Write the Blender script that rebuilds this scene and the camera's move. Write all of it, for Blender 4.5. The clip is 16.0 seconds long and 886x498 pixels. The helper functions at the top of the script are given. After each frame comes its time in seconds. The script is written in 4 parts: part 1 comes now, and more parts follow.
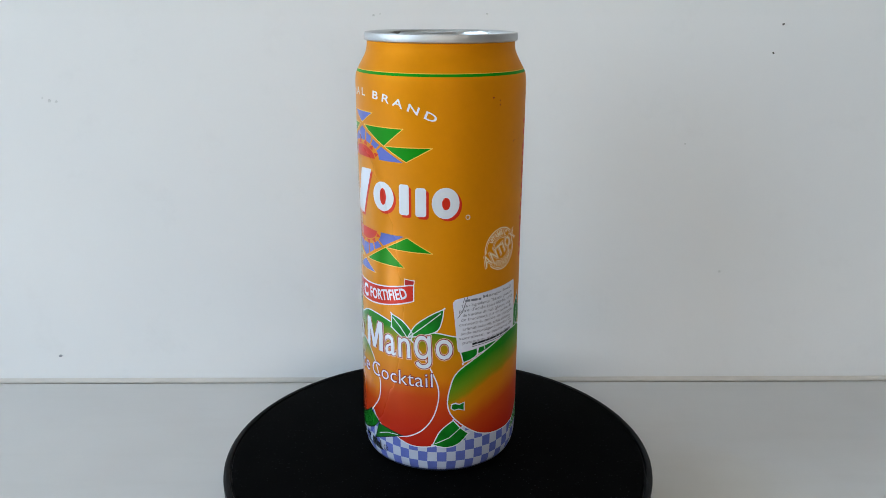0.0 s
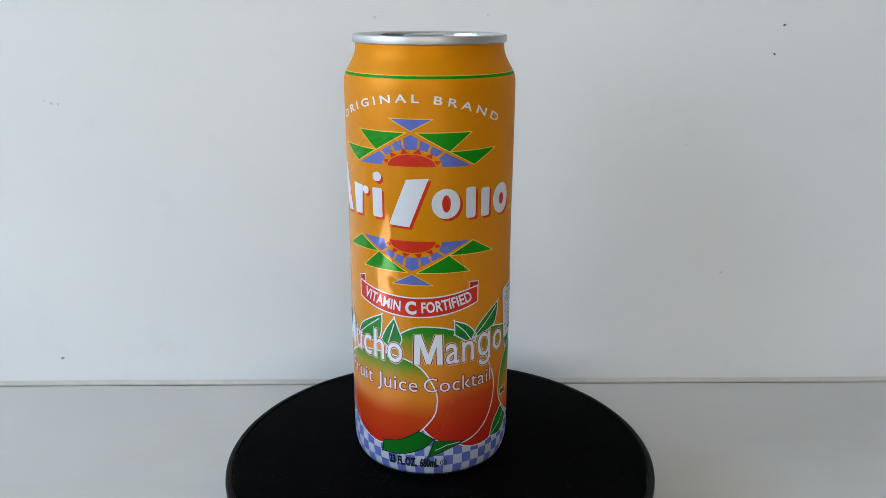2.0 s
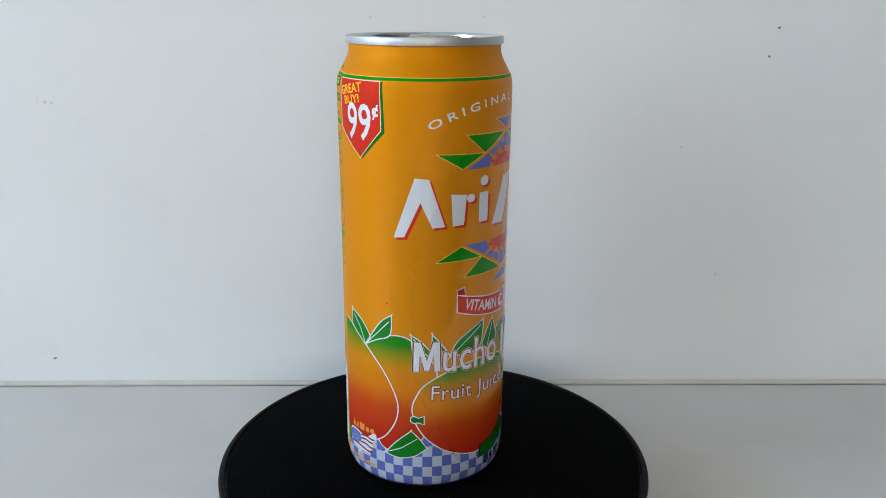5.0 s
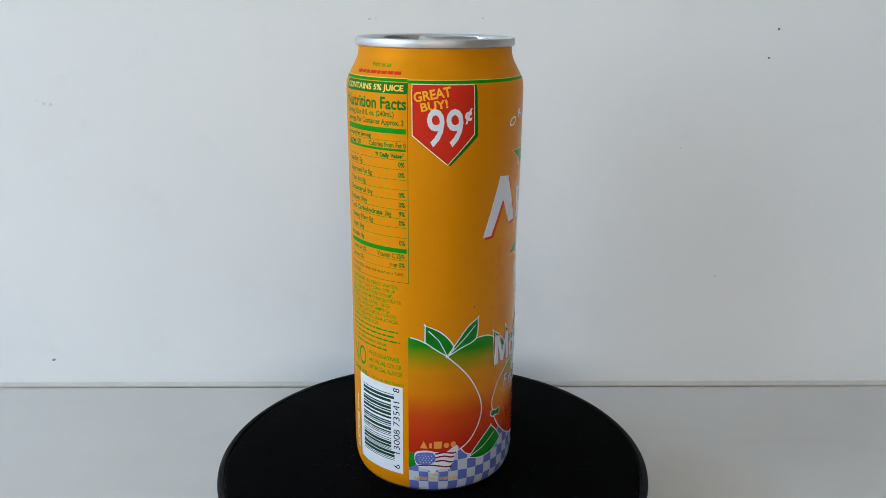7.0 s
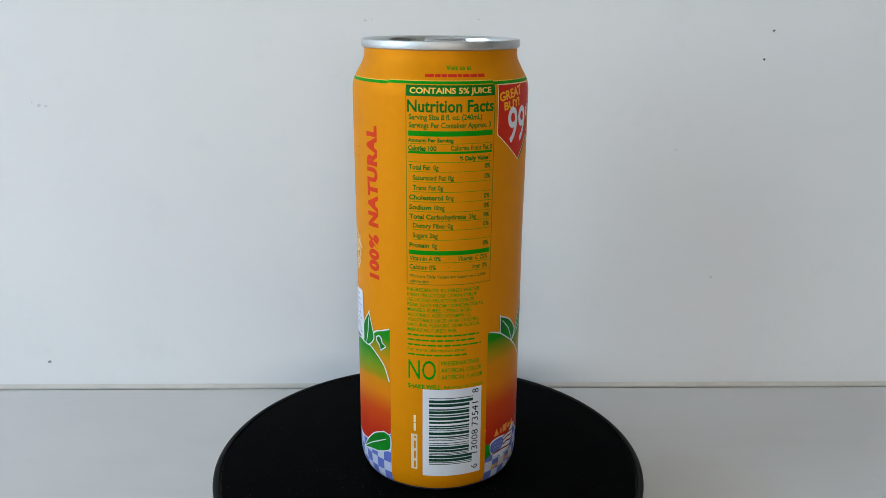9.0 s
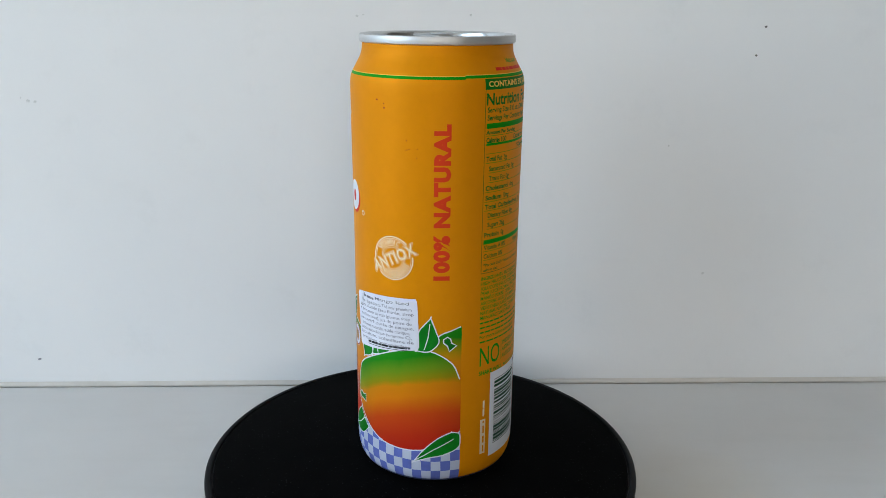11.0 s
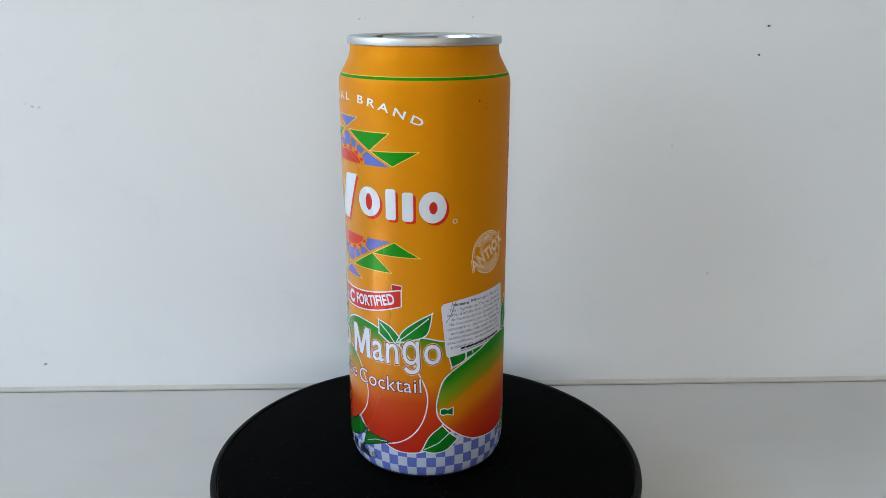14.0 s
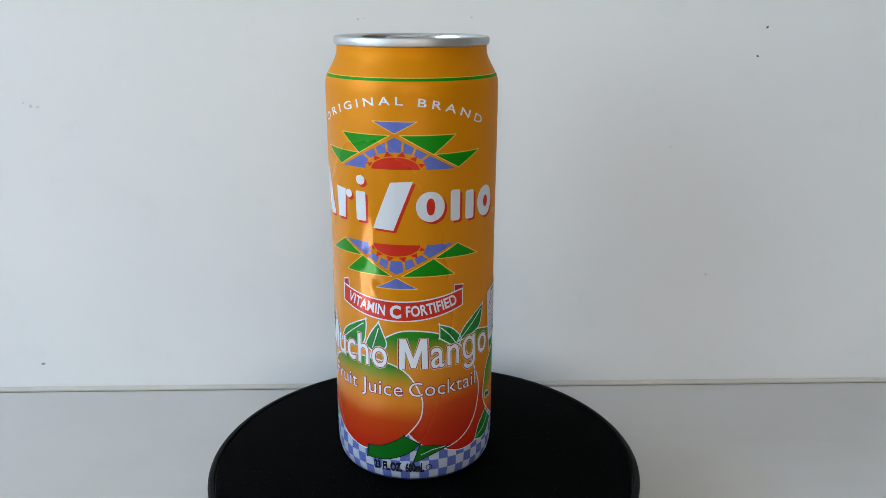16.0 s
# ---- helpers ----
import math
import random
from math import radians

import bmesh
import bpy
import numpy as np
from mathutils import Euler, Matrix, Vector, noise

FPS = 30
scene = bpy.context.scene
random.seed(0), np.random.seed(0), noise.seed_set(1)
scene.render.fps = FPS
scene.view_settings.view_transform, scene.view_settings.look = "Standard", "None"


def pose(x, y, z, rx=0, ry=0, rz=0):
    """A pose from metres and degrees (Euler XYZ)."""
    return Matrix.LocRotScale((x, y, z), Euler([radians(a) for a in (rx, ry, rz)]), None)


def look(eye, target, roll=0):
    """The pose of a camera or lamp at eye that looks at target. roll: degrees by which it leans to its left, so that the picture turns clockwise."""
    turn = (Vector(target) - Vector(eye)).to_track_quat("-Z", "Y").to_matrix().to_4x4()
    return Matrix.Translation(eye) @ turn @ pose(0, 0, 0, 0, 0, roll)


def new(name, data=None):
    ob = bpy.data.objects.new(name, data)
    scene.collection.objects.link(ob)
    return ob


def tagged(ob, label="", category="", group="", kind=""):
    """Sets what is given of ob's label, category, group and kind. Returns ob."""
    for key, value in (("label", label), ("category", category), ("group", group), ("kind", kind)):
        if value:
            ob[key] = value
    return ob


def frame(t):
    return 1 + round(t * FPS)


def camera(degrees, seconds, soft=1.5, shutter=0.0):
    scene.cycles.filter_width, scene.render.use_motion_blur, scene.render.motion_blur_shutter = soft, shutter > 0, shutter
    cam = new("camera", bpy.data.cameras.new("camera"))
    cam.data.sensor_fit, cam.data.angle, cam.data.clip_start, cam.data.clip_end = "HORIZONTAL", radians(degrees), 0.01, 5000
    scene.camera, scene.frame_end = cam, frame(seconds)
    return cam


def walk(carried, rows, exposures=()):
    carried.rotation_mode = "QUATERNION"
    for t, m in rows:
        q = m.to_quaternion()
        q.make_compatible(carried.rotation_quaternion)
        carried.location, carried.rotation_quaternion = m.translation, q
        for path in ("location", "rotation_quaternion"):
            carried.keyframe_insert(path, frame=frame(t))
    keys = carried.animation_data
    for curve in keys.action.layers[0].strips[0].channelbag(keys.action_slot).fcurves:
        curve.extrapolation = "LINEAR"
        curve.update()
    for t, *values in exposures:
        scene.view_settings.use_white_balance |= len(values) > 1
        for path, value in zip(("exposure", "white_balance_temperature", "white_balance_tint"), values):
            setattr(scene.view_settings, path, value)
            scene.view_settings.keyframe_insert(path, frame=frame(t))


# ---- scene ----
# ---- camera ----
EXPO = 2.0
MM = 0.001
TOP = 0.030                      # height of the turntable's top over the table
# seconds, place in mm, turn to the right, tilt down, lean (degrees)
PATH = [
    (0.0, 6.58, -352.65, 207.98, -0.779, 16.903, 0.270),
    (0.5, 6.60, -352.80, 207.92, -0.638, 16.826, 0.358),
    (1.0, 6.63, -352.95, 207.86, -0.594, 16.783, 0.461),
    (1.5, 6.65, -353.10, 207.80, -0.872, 16.785, 0.300),
    (2.0, 6.57, -352.96, 207.70, -0.888, 16.748, 0.119),
    (2.5, 6.49, -352.81, 207.59, -0.753, 16.622, 0.089),
    (3.0, 6.41, -352.67, 207.49, -0.803, 16.706, 0.098),
    (3.5, 6.33, -352.52, 207.38, -0.793, 16.688, 0.168),
    (4.0, 6.39, -352.40, 207.41, -0.659, 16.710, 0.298),
    (6.5, 6.74, -351.82, 207.54, -0.443, 16.603, 0.500),
    (7.0, 6.81, -351.70, 207.57, -0.484, 16.598, 0.457),
    (7.5, 7.02, -351.68, 207.72, -0.423, 16.599, 0.471),
    (8.0, 7.24, -351.65, 207.88, -0.449, 16.676, 0.509),
    (8.5, 7.46, -351.63, 208.03, -0.376, 16.569, 0.494),
    (9.0, 7.68, -351.61, 208.19, -0.292, 16.567, 0.461),
    (11.5, 7.49, -350.19, 207.94, 0.414, 16.867, 0.517),
    (12.0, 7.46, -349.91, 207.89, 0.430, 16.782, 0.382),
    (12.5, 7.42, -349.63, 207.84, 0.375, 16.803, 0.414),
    (13.0, 7.63, -349.94, 207.83, 0.414, 16.638, 0.288),
    (13.5, 7.84, -350.26, 207.82, 0.182, 16.625, 0.085),
    (14.0, 8.05, -350.57, 207.80, -0.062, 16.665, 0.019),
    (14.5, 8.26, -350.89, 207.79, -0.188, 16.715, 0.026),
    (15.0, 8.24, -350.79, 207.73, -0.235, 16.692, 0.068),
    (15.5, 8.22, -350.69, 207.66, -0.054, 16.685, 0.151),
    (16.0, 8.20, -350.58, 207.60, 0.030, 16.612, 0.161),
]
# seconds, place of the can on the turntable in mm, turn in degrees
CAN_TURN = [
    (0.0, 0.33, 10.42, -0.63),
    (0.5, -1.29, 10.25, 12.40),
    (1.0, -2.80, 9.81, 25.40),
    (1.5, -4.06, 9.08, 38.52),
    (2.0, -4.88, 8.08, 51.65),
    (2.5, -5.51, 6.90, 64.72),
    (3.0, -5.91, 5.59, 77.75),
    (3.5, -6.03, 4.21, 90.76),
    (4.0, -6.01, 2.86, 103.58),
    (4.5, -5.51, 1.60, 116.48),
    (5.0, -4.72, 0.47, 129.38),
    (5.5, -3.70, -0.47, 142.28),
    (6.0, -2.48, -1.16, 155.19),
    (6.5, -1.13, -1.58, 168.09),
    (7.0, -0.05, -1.72, 180.85),
    (7.5, 1.10, -1.54, 193.45),
    (8.0, 2.30, -1.07, 206.16),
    (8.5, 3.39, -0.32, 218.89),
    (9.0, 4.27, 0.66, 231.61),
    (9.5, 5.17, 1.76, 244.54),
    (10.0, 5.80, 2.99, 257.46),
    (10.5, 6.13, 4.29, 270.39),
    (11.0, 6.15, 5.59, 283.32),
    (11.5, 5.86, 6.82, 296.24),
    (12.0, 5.17, 7.98, 309.09),
    (12.5, 4.33, 8.93, 321.99),
    (13.0, 2.91, 9.67, 334.98),
    (13.5, 1.32, 10.18, 347.93),
    (14.0, -0.27, 10.38, 360.97),
    (14.5, -1.83, 10.25, 374.02),
    (15.0, -3.00, 9.80, 387.03),
    (15.5, -4.11, 9.04, 399.96),
    (16.0, -5.12, 8.05, 412.85),
]


def camera_rows():
    rows = []
    for t, x, y, z, pan, tilt, lean in PATH:
        turn = Euler((radians(90 - tilt), 0, radians(-pan))).to_matrix().to_4x4()
        rows.append((t, Matrix.Translation((x * MM, y * MM, z * MM + TOP)) @ turn @ pose(0, 0, 0, 0, 0, lean)))
    return rows


cam = camera(56.74, 16.0, 0.75)
walk(cam, camera_rows(), exposures=[(0.0, EXPO, 6500, 10), (16.0, EXPO, 6500, 10)])

# ---- light: daylight from outside ----
world = bpy.data.worlds.new("daylight")
scene.world = world
world.use_nodes = True
wn = world.node_tree.nodes
sky = wn.new("ShaderNodeTexSky")
sky.sky_type, sky.sun_disc = "NISHITA", False
sky.sun_elevation, sky.sun_rotation = radians(49.7), radians(267)
world.node_tree.links.new(sky.outputs[0], wn["Background"].inputs[0])
wn["Background"].inputs[1].default_value = 0.05

sun_data = bpy.data.lights.new("sun", "SUN")
sun_data.energy, sun_data.angle, sun_data.color = 5.0, radians(0.5), (1.0, 0.93, 0.82)
sun = new("sun", sun_data)
sun.matrix_world = look((-1.0, -0.06, 1.18), (0, 0, 0))

# two windows: one in the wall beside the table, one in the wall behind the camera
WIN_X, WIN_Y0, WIN_Y1, WIN_Z0, WIN_Z1 = -1.30, -1.50, -0.10, 0.10, 1.30
BACK_Y, BACK_X0, BACK_X1, BACK_Z0, BACK_Z1 = -3.28, -0.55, 1.05, 0.20, 1.50
win_mid = ((WIN_Y0 + WIN_Y1) / 2, (WIN_Z0 + WIN_Z1) / 2)
back_mid = ((BACK_X0 + BACK_X1) / 2, (BACK_Z0 + BACK_Z1) / 2)


def window_lamp(name, wide, high, power, colour, eye, target):
    data = bpy.data.lights.new(name, "AREA")
    data.shape, data.size, data.size_y, data.energy, data.color = "RECTANGLE", wide, high, power, colour
    new(name, data).matrix_world = look(eye, target)


window_lamp("side_window_light", WIN_Y1 - WIN_Y0 - 0.1, WIN_Z1 - WIN_Z0 - 0.1, 5.3, (0.64, 0.845, 1.0), (WIN_X - 0.03, *win_mid), (0, *win_mid))
window_lamp("back_window_light", BACK_X1 - BACK_X0 - 0.1, BACK_Z1 - BACK_Z0 - 0.1, 5.85, (1.0, 0.905, 0.77),
            (back_mid[0], BACK_Y - 0.03, back_mid[1]), (back_mid[0], 0, back_mid[1]))

# ---- materials ----
def nodes_of(name):
    m = bpy.data.materials.new(name)
    m.use_nodes = True
    nt = m.node_tree
    return m, nt, nt.nodes["Principled BSDF"]


def link(nt, a, b):
    nt.links.new(a, b)


def noise_node(nt, scale, detail=4.0, rough=0.55, coord="Object", stretch=None):
    tc = nt.nodes.new("ShaderNodeTexCoord")
    src = tc.outputs[coord]
    if stretch:
        mp = nt.nodes.new("ShaderNodeMapping")
        mp.inputs["Scale"].default_value = stretch
        link(nt, src, mp.inputs[0])
        src = mp.outputs[0]
    n = nt.nodes.new("ShaderNodeTexNoise")
    n.inputs["Scale"].default_value = scale
    n.inputs["Detail"].default_value = detail
    n.inputs["Roughness"].default_value = rough
    link(nt, src, n.inputs["Vector"])
    return n


def ramp_node(nt, fac, stops):
    r = nt.nodes.new("ShaderNodeValToRGB")
    cr = r.color_ramp
    while len(cr.elements) < len(stops):
        cr.elements.new(0.5)
    for e, (p, c) in zip(cr.elements, stops):
        e.position, e.color = p, (*c, 1)
    link(nt, fac, r.inputs[0])
    return r


def bump(nt, bsdf, fac, strength, distance):
    b = nt.nodes.new("ShaderNodeBump")
    b.inputs["Strength"].default_value = strength
    b.inputs["Distance"].default_value = distance
    link(nt, fac, b.inputs["Height"])
    link(nt, b.outputs[0], bsdf.inputs["Normal"])


def mixed(a, k):
    return tuple(min(1.0, c * k) for c in a)


def surface(name, colour, rough=0.5, metal=0.0, scale=40.0, vary=0.06, grain=0.0, grain_scale=400.0, grain_depth=0.0003, stretch=None, spec=0.5):
    m, nt, p = nodes_of(name)
    n = noise_node(nt, scale, stretch=stretch)
    r = ramp_node(nt, n.outputs[0], [(0.3, mixed(colour, 1 - vary)), (0.7, mixed(colour, 1 + vary))])
    link(nt, r.outputs[0], p.inputs["Base Color"])
    p.inputs["Roughness"].default_value, p.inputs["Metallic"].default_value = rough, metal
    p.inputs["Specular IOR Level"].default_value = spec
    if grain:
        g = noise_node(nt, grain_scale, 6.0, stretch=stretch)
        bump(nt, p, g.outputs[0], grain, grain_depth)
    return m


def wall_paint():
    m, nt, p = nodes_of("white_wall_paint")
    n = noise_node(nt, 3.0, 6.0)
    r = ramp_node(nt, n.outputs[0], [(0.35, (0.743, 0.756, 0.774)), (0.65, (0.788, 0.796, 0.806))])
    sm = noise_node(nt, 26.0, 8.0, 0.7)
    sr = ramp_node(nt, sm.outputs[0], [(0.30, (0.90, 0.90, 0.90)), (0.44, (1, 1, 1))])
    mx = nt.nodes.new("ShaderNodeMix")
    mx.data_type, mx.blend_type = "RGBA", "MULTIPLY"
    mx.inputs[0].default_value = 0.35
    link(nt, r.outputs[0], mx.inputs[6])
    link(nt, sr.outputs[0], mx.inputs[7])
    link(nt, mx.outputs[2], p.inputs["Base Color"])
    p.inputs["Roughness"].default_value = 0.42
    g = noise_node(nt, 90.0, 5.0)
    bump(nt, p, g.outputs[0], 0.12, 0.0012)
    return m


def felt_black():
    m, nt, p = nodes_of("black_platter_top")
    n = noise_node(nt, 60.0, 6.0)
    base = ramp_node(nt, n.outputs[0], [(0.3, (0.0008, 0.0009, 0.0010)), (0.75, (0.0020, 0.0020, 0.0022))])
    tc = nt.nodes.new("ShaderNodeTexCoord")
    d = nt.nodes.new("ShaderNodeTexVoronoi")
    d.inputs["Scale"].default_value = 620.0
    link(nt, tc.outputs["Object"], d.inputs["Vector"])
    big = noise_node(nt, 34.0, 4.0, 0.65)
    dot = ramp_node(nt, d.outputs["Distance"], [(0.12, (1, 1, 1)), (0.26, (0, 0, 0))])
    some = ramp_node(nt, d.outputs["Color"], [(0.40, (0, 0, 0)), (0.95, (1, 1, 1))])
    dr = nt.nodes.new("ShaderNodeMath")
    dr.operation = "MULTIPLY"
    link(nt, dot.outputs[0], dr.inputs[0])
    link(nt, some.outputs[0], dr.inputs[1])
    br = ramp_node(nt, big.outputs[0], [(0.36, (0.08, 0.08, 0.08)), (0.60, (1, 1, 1))])
    mu = nt.nodes.new("ShaderNodeMath")
    mu.operation = "MULTIPLY"
    link(nt, dr.outputs[0], mu.inputs[0])
    link(nt, br.outputs[0], mu.inputs[1])
    mx = nt.nodes.new("ShaderNodeMix")
    mx.data_type = "RGBA"
    link(nt, mu.outputs[0], mx.inputs[0])
    link(nt, base.outputs[0], mx.inputs[6])
    mx.inputs[7].default_value = (0.034, 0.035, 0.036, 1)
    link(nt, mx.outputs[2], p.inputs["Base Color"])
    p.inputs["Roughness"].default_value = 0.85
    p.inputs["Specular IOR Level"].default_value = 0.03
    bump(nt, p, n.outputs[0], 0.3, 0.0003)
    return m


def table_laminate():
    """White laminate with faint clouding, fine scratches along the table and a warm glow beside the turntable painted
    into the colour.
    """
    m, nt, p = nodes_of("white_table_laminate")
    n = noise_node(nt, 9.0, 6.0)
    base = ramp_node(nt, n.outputs[0], [(0.3, (0.59, 0.575, 0.565)), (0.7, (0.635, 0.625, 0.615))])
    streak = noise_node(nt, 30.0, 6.0, 0.65, stretch=(0.35, 2.2, 1))
    sr = ramp_node(nt, streak.outputs[0], [(0.32, (0.93, 0.925, 0.91)), (0.5, (1, 1, 1)), (0.72, (1.0, 1.0, 1.0)), (0.78, (1.04, 1.04, 1.04))])
    mx = nt.nodes.new("ShaderNodeMix")
    mx.data_type, mx.blend_type = "RGBA", "MULTIPLY"
    mx.inputs[0].default_value = 0.3
    link(nt, base.outputs[0], mx.inputs[6])
    link(nt, sr.outputs[0], mx.inputs[7])
    # warm light on the table by the turntable, tinted into the base colour
    tc = nt.nodes.new("ShaderNodeTexCoord")
    far = nt.nodes.new("ShaderNodeVectorMath")
    far.operation = "DISTANCE"
    far.inputs[1].default_value = (0.125, -0.175, 0.0)
    link(nt, tc.outputs["Object"], far.inputs[0])
    w = noise_node(nt, 30.0, 5.0, 0.6)
    add = nt.nodes.new("ShaderNodeMath")
    add.operation = "MULTIPLY_ADD"
    add.inputs[1].default_value = 0.05
    link(nt, w.outputs[0], add.inputs[0])
    link(nt, far.outputs["Value"], add.inputs[2])
    glow_tint = ramp_node(nt, add.outputs[0], [(0.03, (1.0, 0.94, 0.82)), (0.125, (1, 1, 1))])
    mx2 = nt.nodes.new("ShaderNodeMix")
    mx2.data_type, mx2.blend_type = "RGBA", "MULTIPLY"
    mx2.inputs[0].default_value = 1.0
    link(nt, mx.outputs[2], mx2.inputs[6])
    link(nt, glow_tint.outputs[0], mx2.inputs[7])
    link(nt, mx2.outputs[2], p.inputs["Base Color"])
    p.inputs["Roughness"].default_value = 0.36
    g = noise_node(nt, 220.0, 6.0)
    bump(nt, p, g.outputs[0], 0.06, 0.0003)
    return m


WALL = wall_paint()
TABLE = table_laminate()
ROOM = surface("room_plaster", (0.74, 0.735, 0.72), 0.8, scale=4.0, vary=0.05, grain=0.1, grain_scale=60.0)
# darkened copy of the room plaster, so the right side returns less light
ROOM_DIM = surface("dimmed_plaster", (0.22, 0.20, 0.175), 0.8, scale=4.0, vary=0.05, grain=0.1, grain_scale=60.0)
# tan a little darker than the wall, for the contact shade at its foot
JOINT_SHADE = surface("tan_joint_shade", (0.58, 0.555, 0.52), 0.6, scale=60.0, vary=0.06, grain=0.1)
FLOOR = surface("grey_floor", (0.26, 0.23, 0.19), 0.5, scale=6.0, vary=0.15, grain=0.1)
FRAME = surface("white_window_paint", (0.78, 0.78, 0.76), 0.4, scale=12.0, vary=0.03)
MARK = surface("dark_scuff", (0.09, 0.085, 0.08), 0.8, scale=900.0, vary=0.5)
SCUFF = surface("grey_scuff", (0.27, 0.28, 0.31), 0.8, scale=900.0, vary=0.4)
SMUDGE = surface("grey_smudge", (0.60, 0.61, 0.62), 0.7, scale=300.0, vary=0.15)
FELT = felt_black()
PLASTIC = surface("black_plastic", (0.0035, 0.0035, 0.004), 0.42, scale=120.0, vary=0.3, grain=0.1, grain_scale=1500.0, grain_depth=0.0001, spec=0.08)
ALU = surface("brushed_aluminium", (0.56, 0.56, 0.565), 0.5, metal=1.0, scale=60.0, vary=0.06, grain=0.12, grain_scale=700.0, grain_depth=0.0001, stretch=(1, 1, 9))
ALU_LID = surface("lid_aluminium", (0.62, 0.64, 0.66), 0.2, metal=1.0, scale=90.0, vary=0.05, grain=0.1, grain_scale=500.0, grain_depth=0.0001)
FOOT = surface("blue_can_foot", (0.05, 0.07, 0.16), 0.3, metal=0.6, scale=80.0, vary=0.15)


# ---- building helpers ----
def mesh_object(name, bm, material, parent=None, label="", smooth=True):
    me = bpy.data.meshes.new(name)
    bm.to_mesh(me)
    bm.free()
    me.materials.append(material)
    if smooth:
        me.shade_smooth()
    ob = new(name, me)
    ob.parent = parent
    if label:
        ob["label"] = label
    return ob


def part(name, bm, material, parent, label="", smooth=True):
    return mesh_object(name, bm, material, parent, label, smooth)


def add_box(bm, x0, x1, y0, y1, z0, z1, bevel=0.0):
    got = bmesh.ops.create_cube(bm, size=1.0, matrix=Matrix.LocRotScale(((x0 + x1) / 2, (y0 + y1) / 2, (z0 + z1) / 2), None, (x1 - x0, y1 - y0, z1 - z0)))
    if bevel:
        edges = list({e for v in got["verts"] for e in v.link_edges})
        bmesh.ops.bevel(bm, geom=edges, offset=bevel, segments=3, affect="EDGES", profile=0.6)


def box(name, x0, x1, y0, y1, z0, z1, material, parent=None, bevel=0.0, label=""):
    bm = bmesh.new()
    add_box(bm, x0, x1, y0, y1, z0, z1, bevel)
    return mesh_object(name, bm, material, parent, label, smooth=False)


def add_lathe(bm, profile, n=192):
    """A turned solid about z from (radius, height) pairs in mm; radius 0 closes it."""
    rings = []
    for r, z in profile:
        if r <= 0:
            rings.append([bm.verts.new((0, 0, z * MM))])
        else:
            rings.append([bm.verts.new((r * MM * math.cos(2 * math.pi * i / n), r * MM * math.sin(2 * math.pi * i / n), z * MM)) for i in range(n)])
    for a, b in zip(rings, rings[1:]):
        for i in range(n):
            j = (i + 1) % n
            if len(a) == 1:
                bm.faces.new((a[0], b[j], b[i]))
            elif len(b) == 1:
                bm.faces.new((a[i], a[j], b[0]))
            else:
                bm.faces.new((a[i], a[j], b[j], b[i]))
    bmesh.ops.recalc_face_normals(bm, faces=bm.faces)


def lathe(name, profile, material, parent, label="", n=192):
    bm = bmesh.new()
    add_lathe(bm, profile, n)
    for e in bm.edges:
        if len(e.link_faces) == 2 and e.calc_face_angle(0) > radians(35):
            e.smooth = False
    return part(name, bm, material, parent, label)


# ---- the setting: wall, table, room ----
YAW = math.atan(0.0315)            # the wall stands slightly askew to the table's turning axis
wall_turn = pose(0, 0.134, 0, 0, 0, math.degrees(YAW))
wall = box("wall_north", -1.45, 2.6, 0.0, 0.12, -0.74, 1.8, WALL)
wall.matrix_world = wall_turn
tagged(wall, "white painted wall behind the table, a few scuffs", "wall", kind="structure")

table = box("table_top", -0.46, 1.05, -0.40, 0.0, -0.035, 0.0, TABLE, bevel=0.0012)
table.matrix_world = wall_turn @ pose(0, -0.0015, 0)
tagged(table, "plain white table top against the wall", "table", kind="structure")

# added strip along the joint; its colour imitates the wall's contact shading
joint_bm = bmesh.new()
joint_pts = ((0.0, -0.001), (-0.0007, -0.0004), (-0.0008, 0.0006), (-0.0005, 0.0016), (0.0003, 0.0028))
joint_rows = [[joint_bm.verts.new((x, y, z)) for y, z in joint_pts] for x in (-0.46, 1.05)]
for i in range(4):
    joint_bm.faces.new((joint_rows[0][i], joint_rows[1][i], joint_rows[1][i + 1], joint_rows[0][i + 1]))
bmesh.ops.recalc_face_normals(joint_bm, faces=joint_bm.faces)
seal = mesh_object("joint_strip", joint_bm, JOINT_SHADE)
seal.matrix_world = wall_turn @ pose(0, -0.0005, 0.0003)
tagged(seal, "thin tan strip standing in for the shade between wall and table", "sealant", kind="structure")

floor = box("floor", -1.5, 2.7, -3.4, 0.4, -0.80, -0.74, FLOOR)
tagged(floor, "brown floor of the room", "floor", kind="structure")
ceiling = box("ceiling", -1.5, 2.7, -3.4, 0.4, 1.78, 1.86, ROOM)
tagged(ceiling, "pale plaster ceiling of the room", "ceiling", kind="structure")
# unseen wall, added dark to keep bounce off the can's right side
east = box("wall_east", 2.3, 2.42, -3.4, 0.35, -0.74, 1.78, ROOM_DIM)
tagged(east, "unseen plaster wall, darkened to weaken bounce light", "wall", kind="structure")
south_bm = bmesh.new()
sy0, sy1 = BACK_Y - 0.12, BACK_Y
add_box(south_bm, -1.45, BACK_X0, sy0, sy1, -0.74, 1.78)
add_box(south_bm, BACK_X1, 2.3, sy0, sy1, -0.74, 1.78)
add_box(south_bm, BACK_X0, BACK_X1, sy0, sy1, -0.74, BACK_Z0)
add_box(south_bm, BACK_X0, BACK_X1, sy0, sy1, BACK_Z1, 1.78)
south = mesh_object("wall_south", south_bm, ROOM, smooth=False)
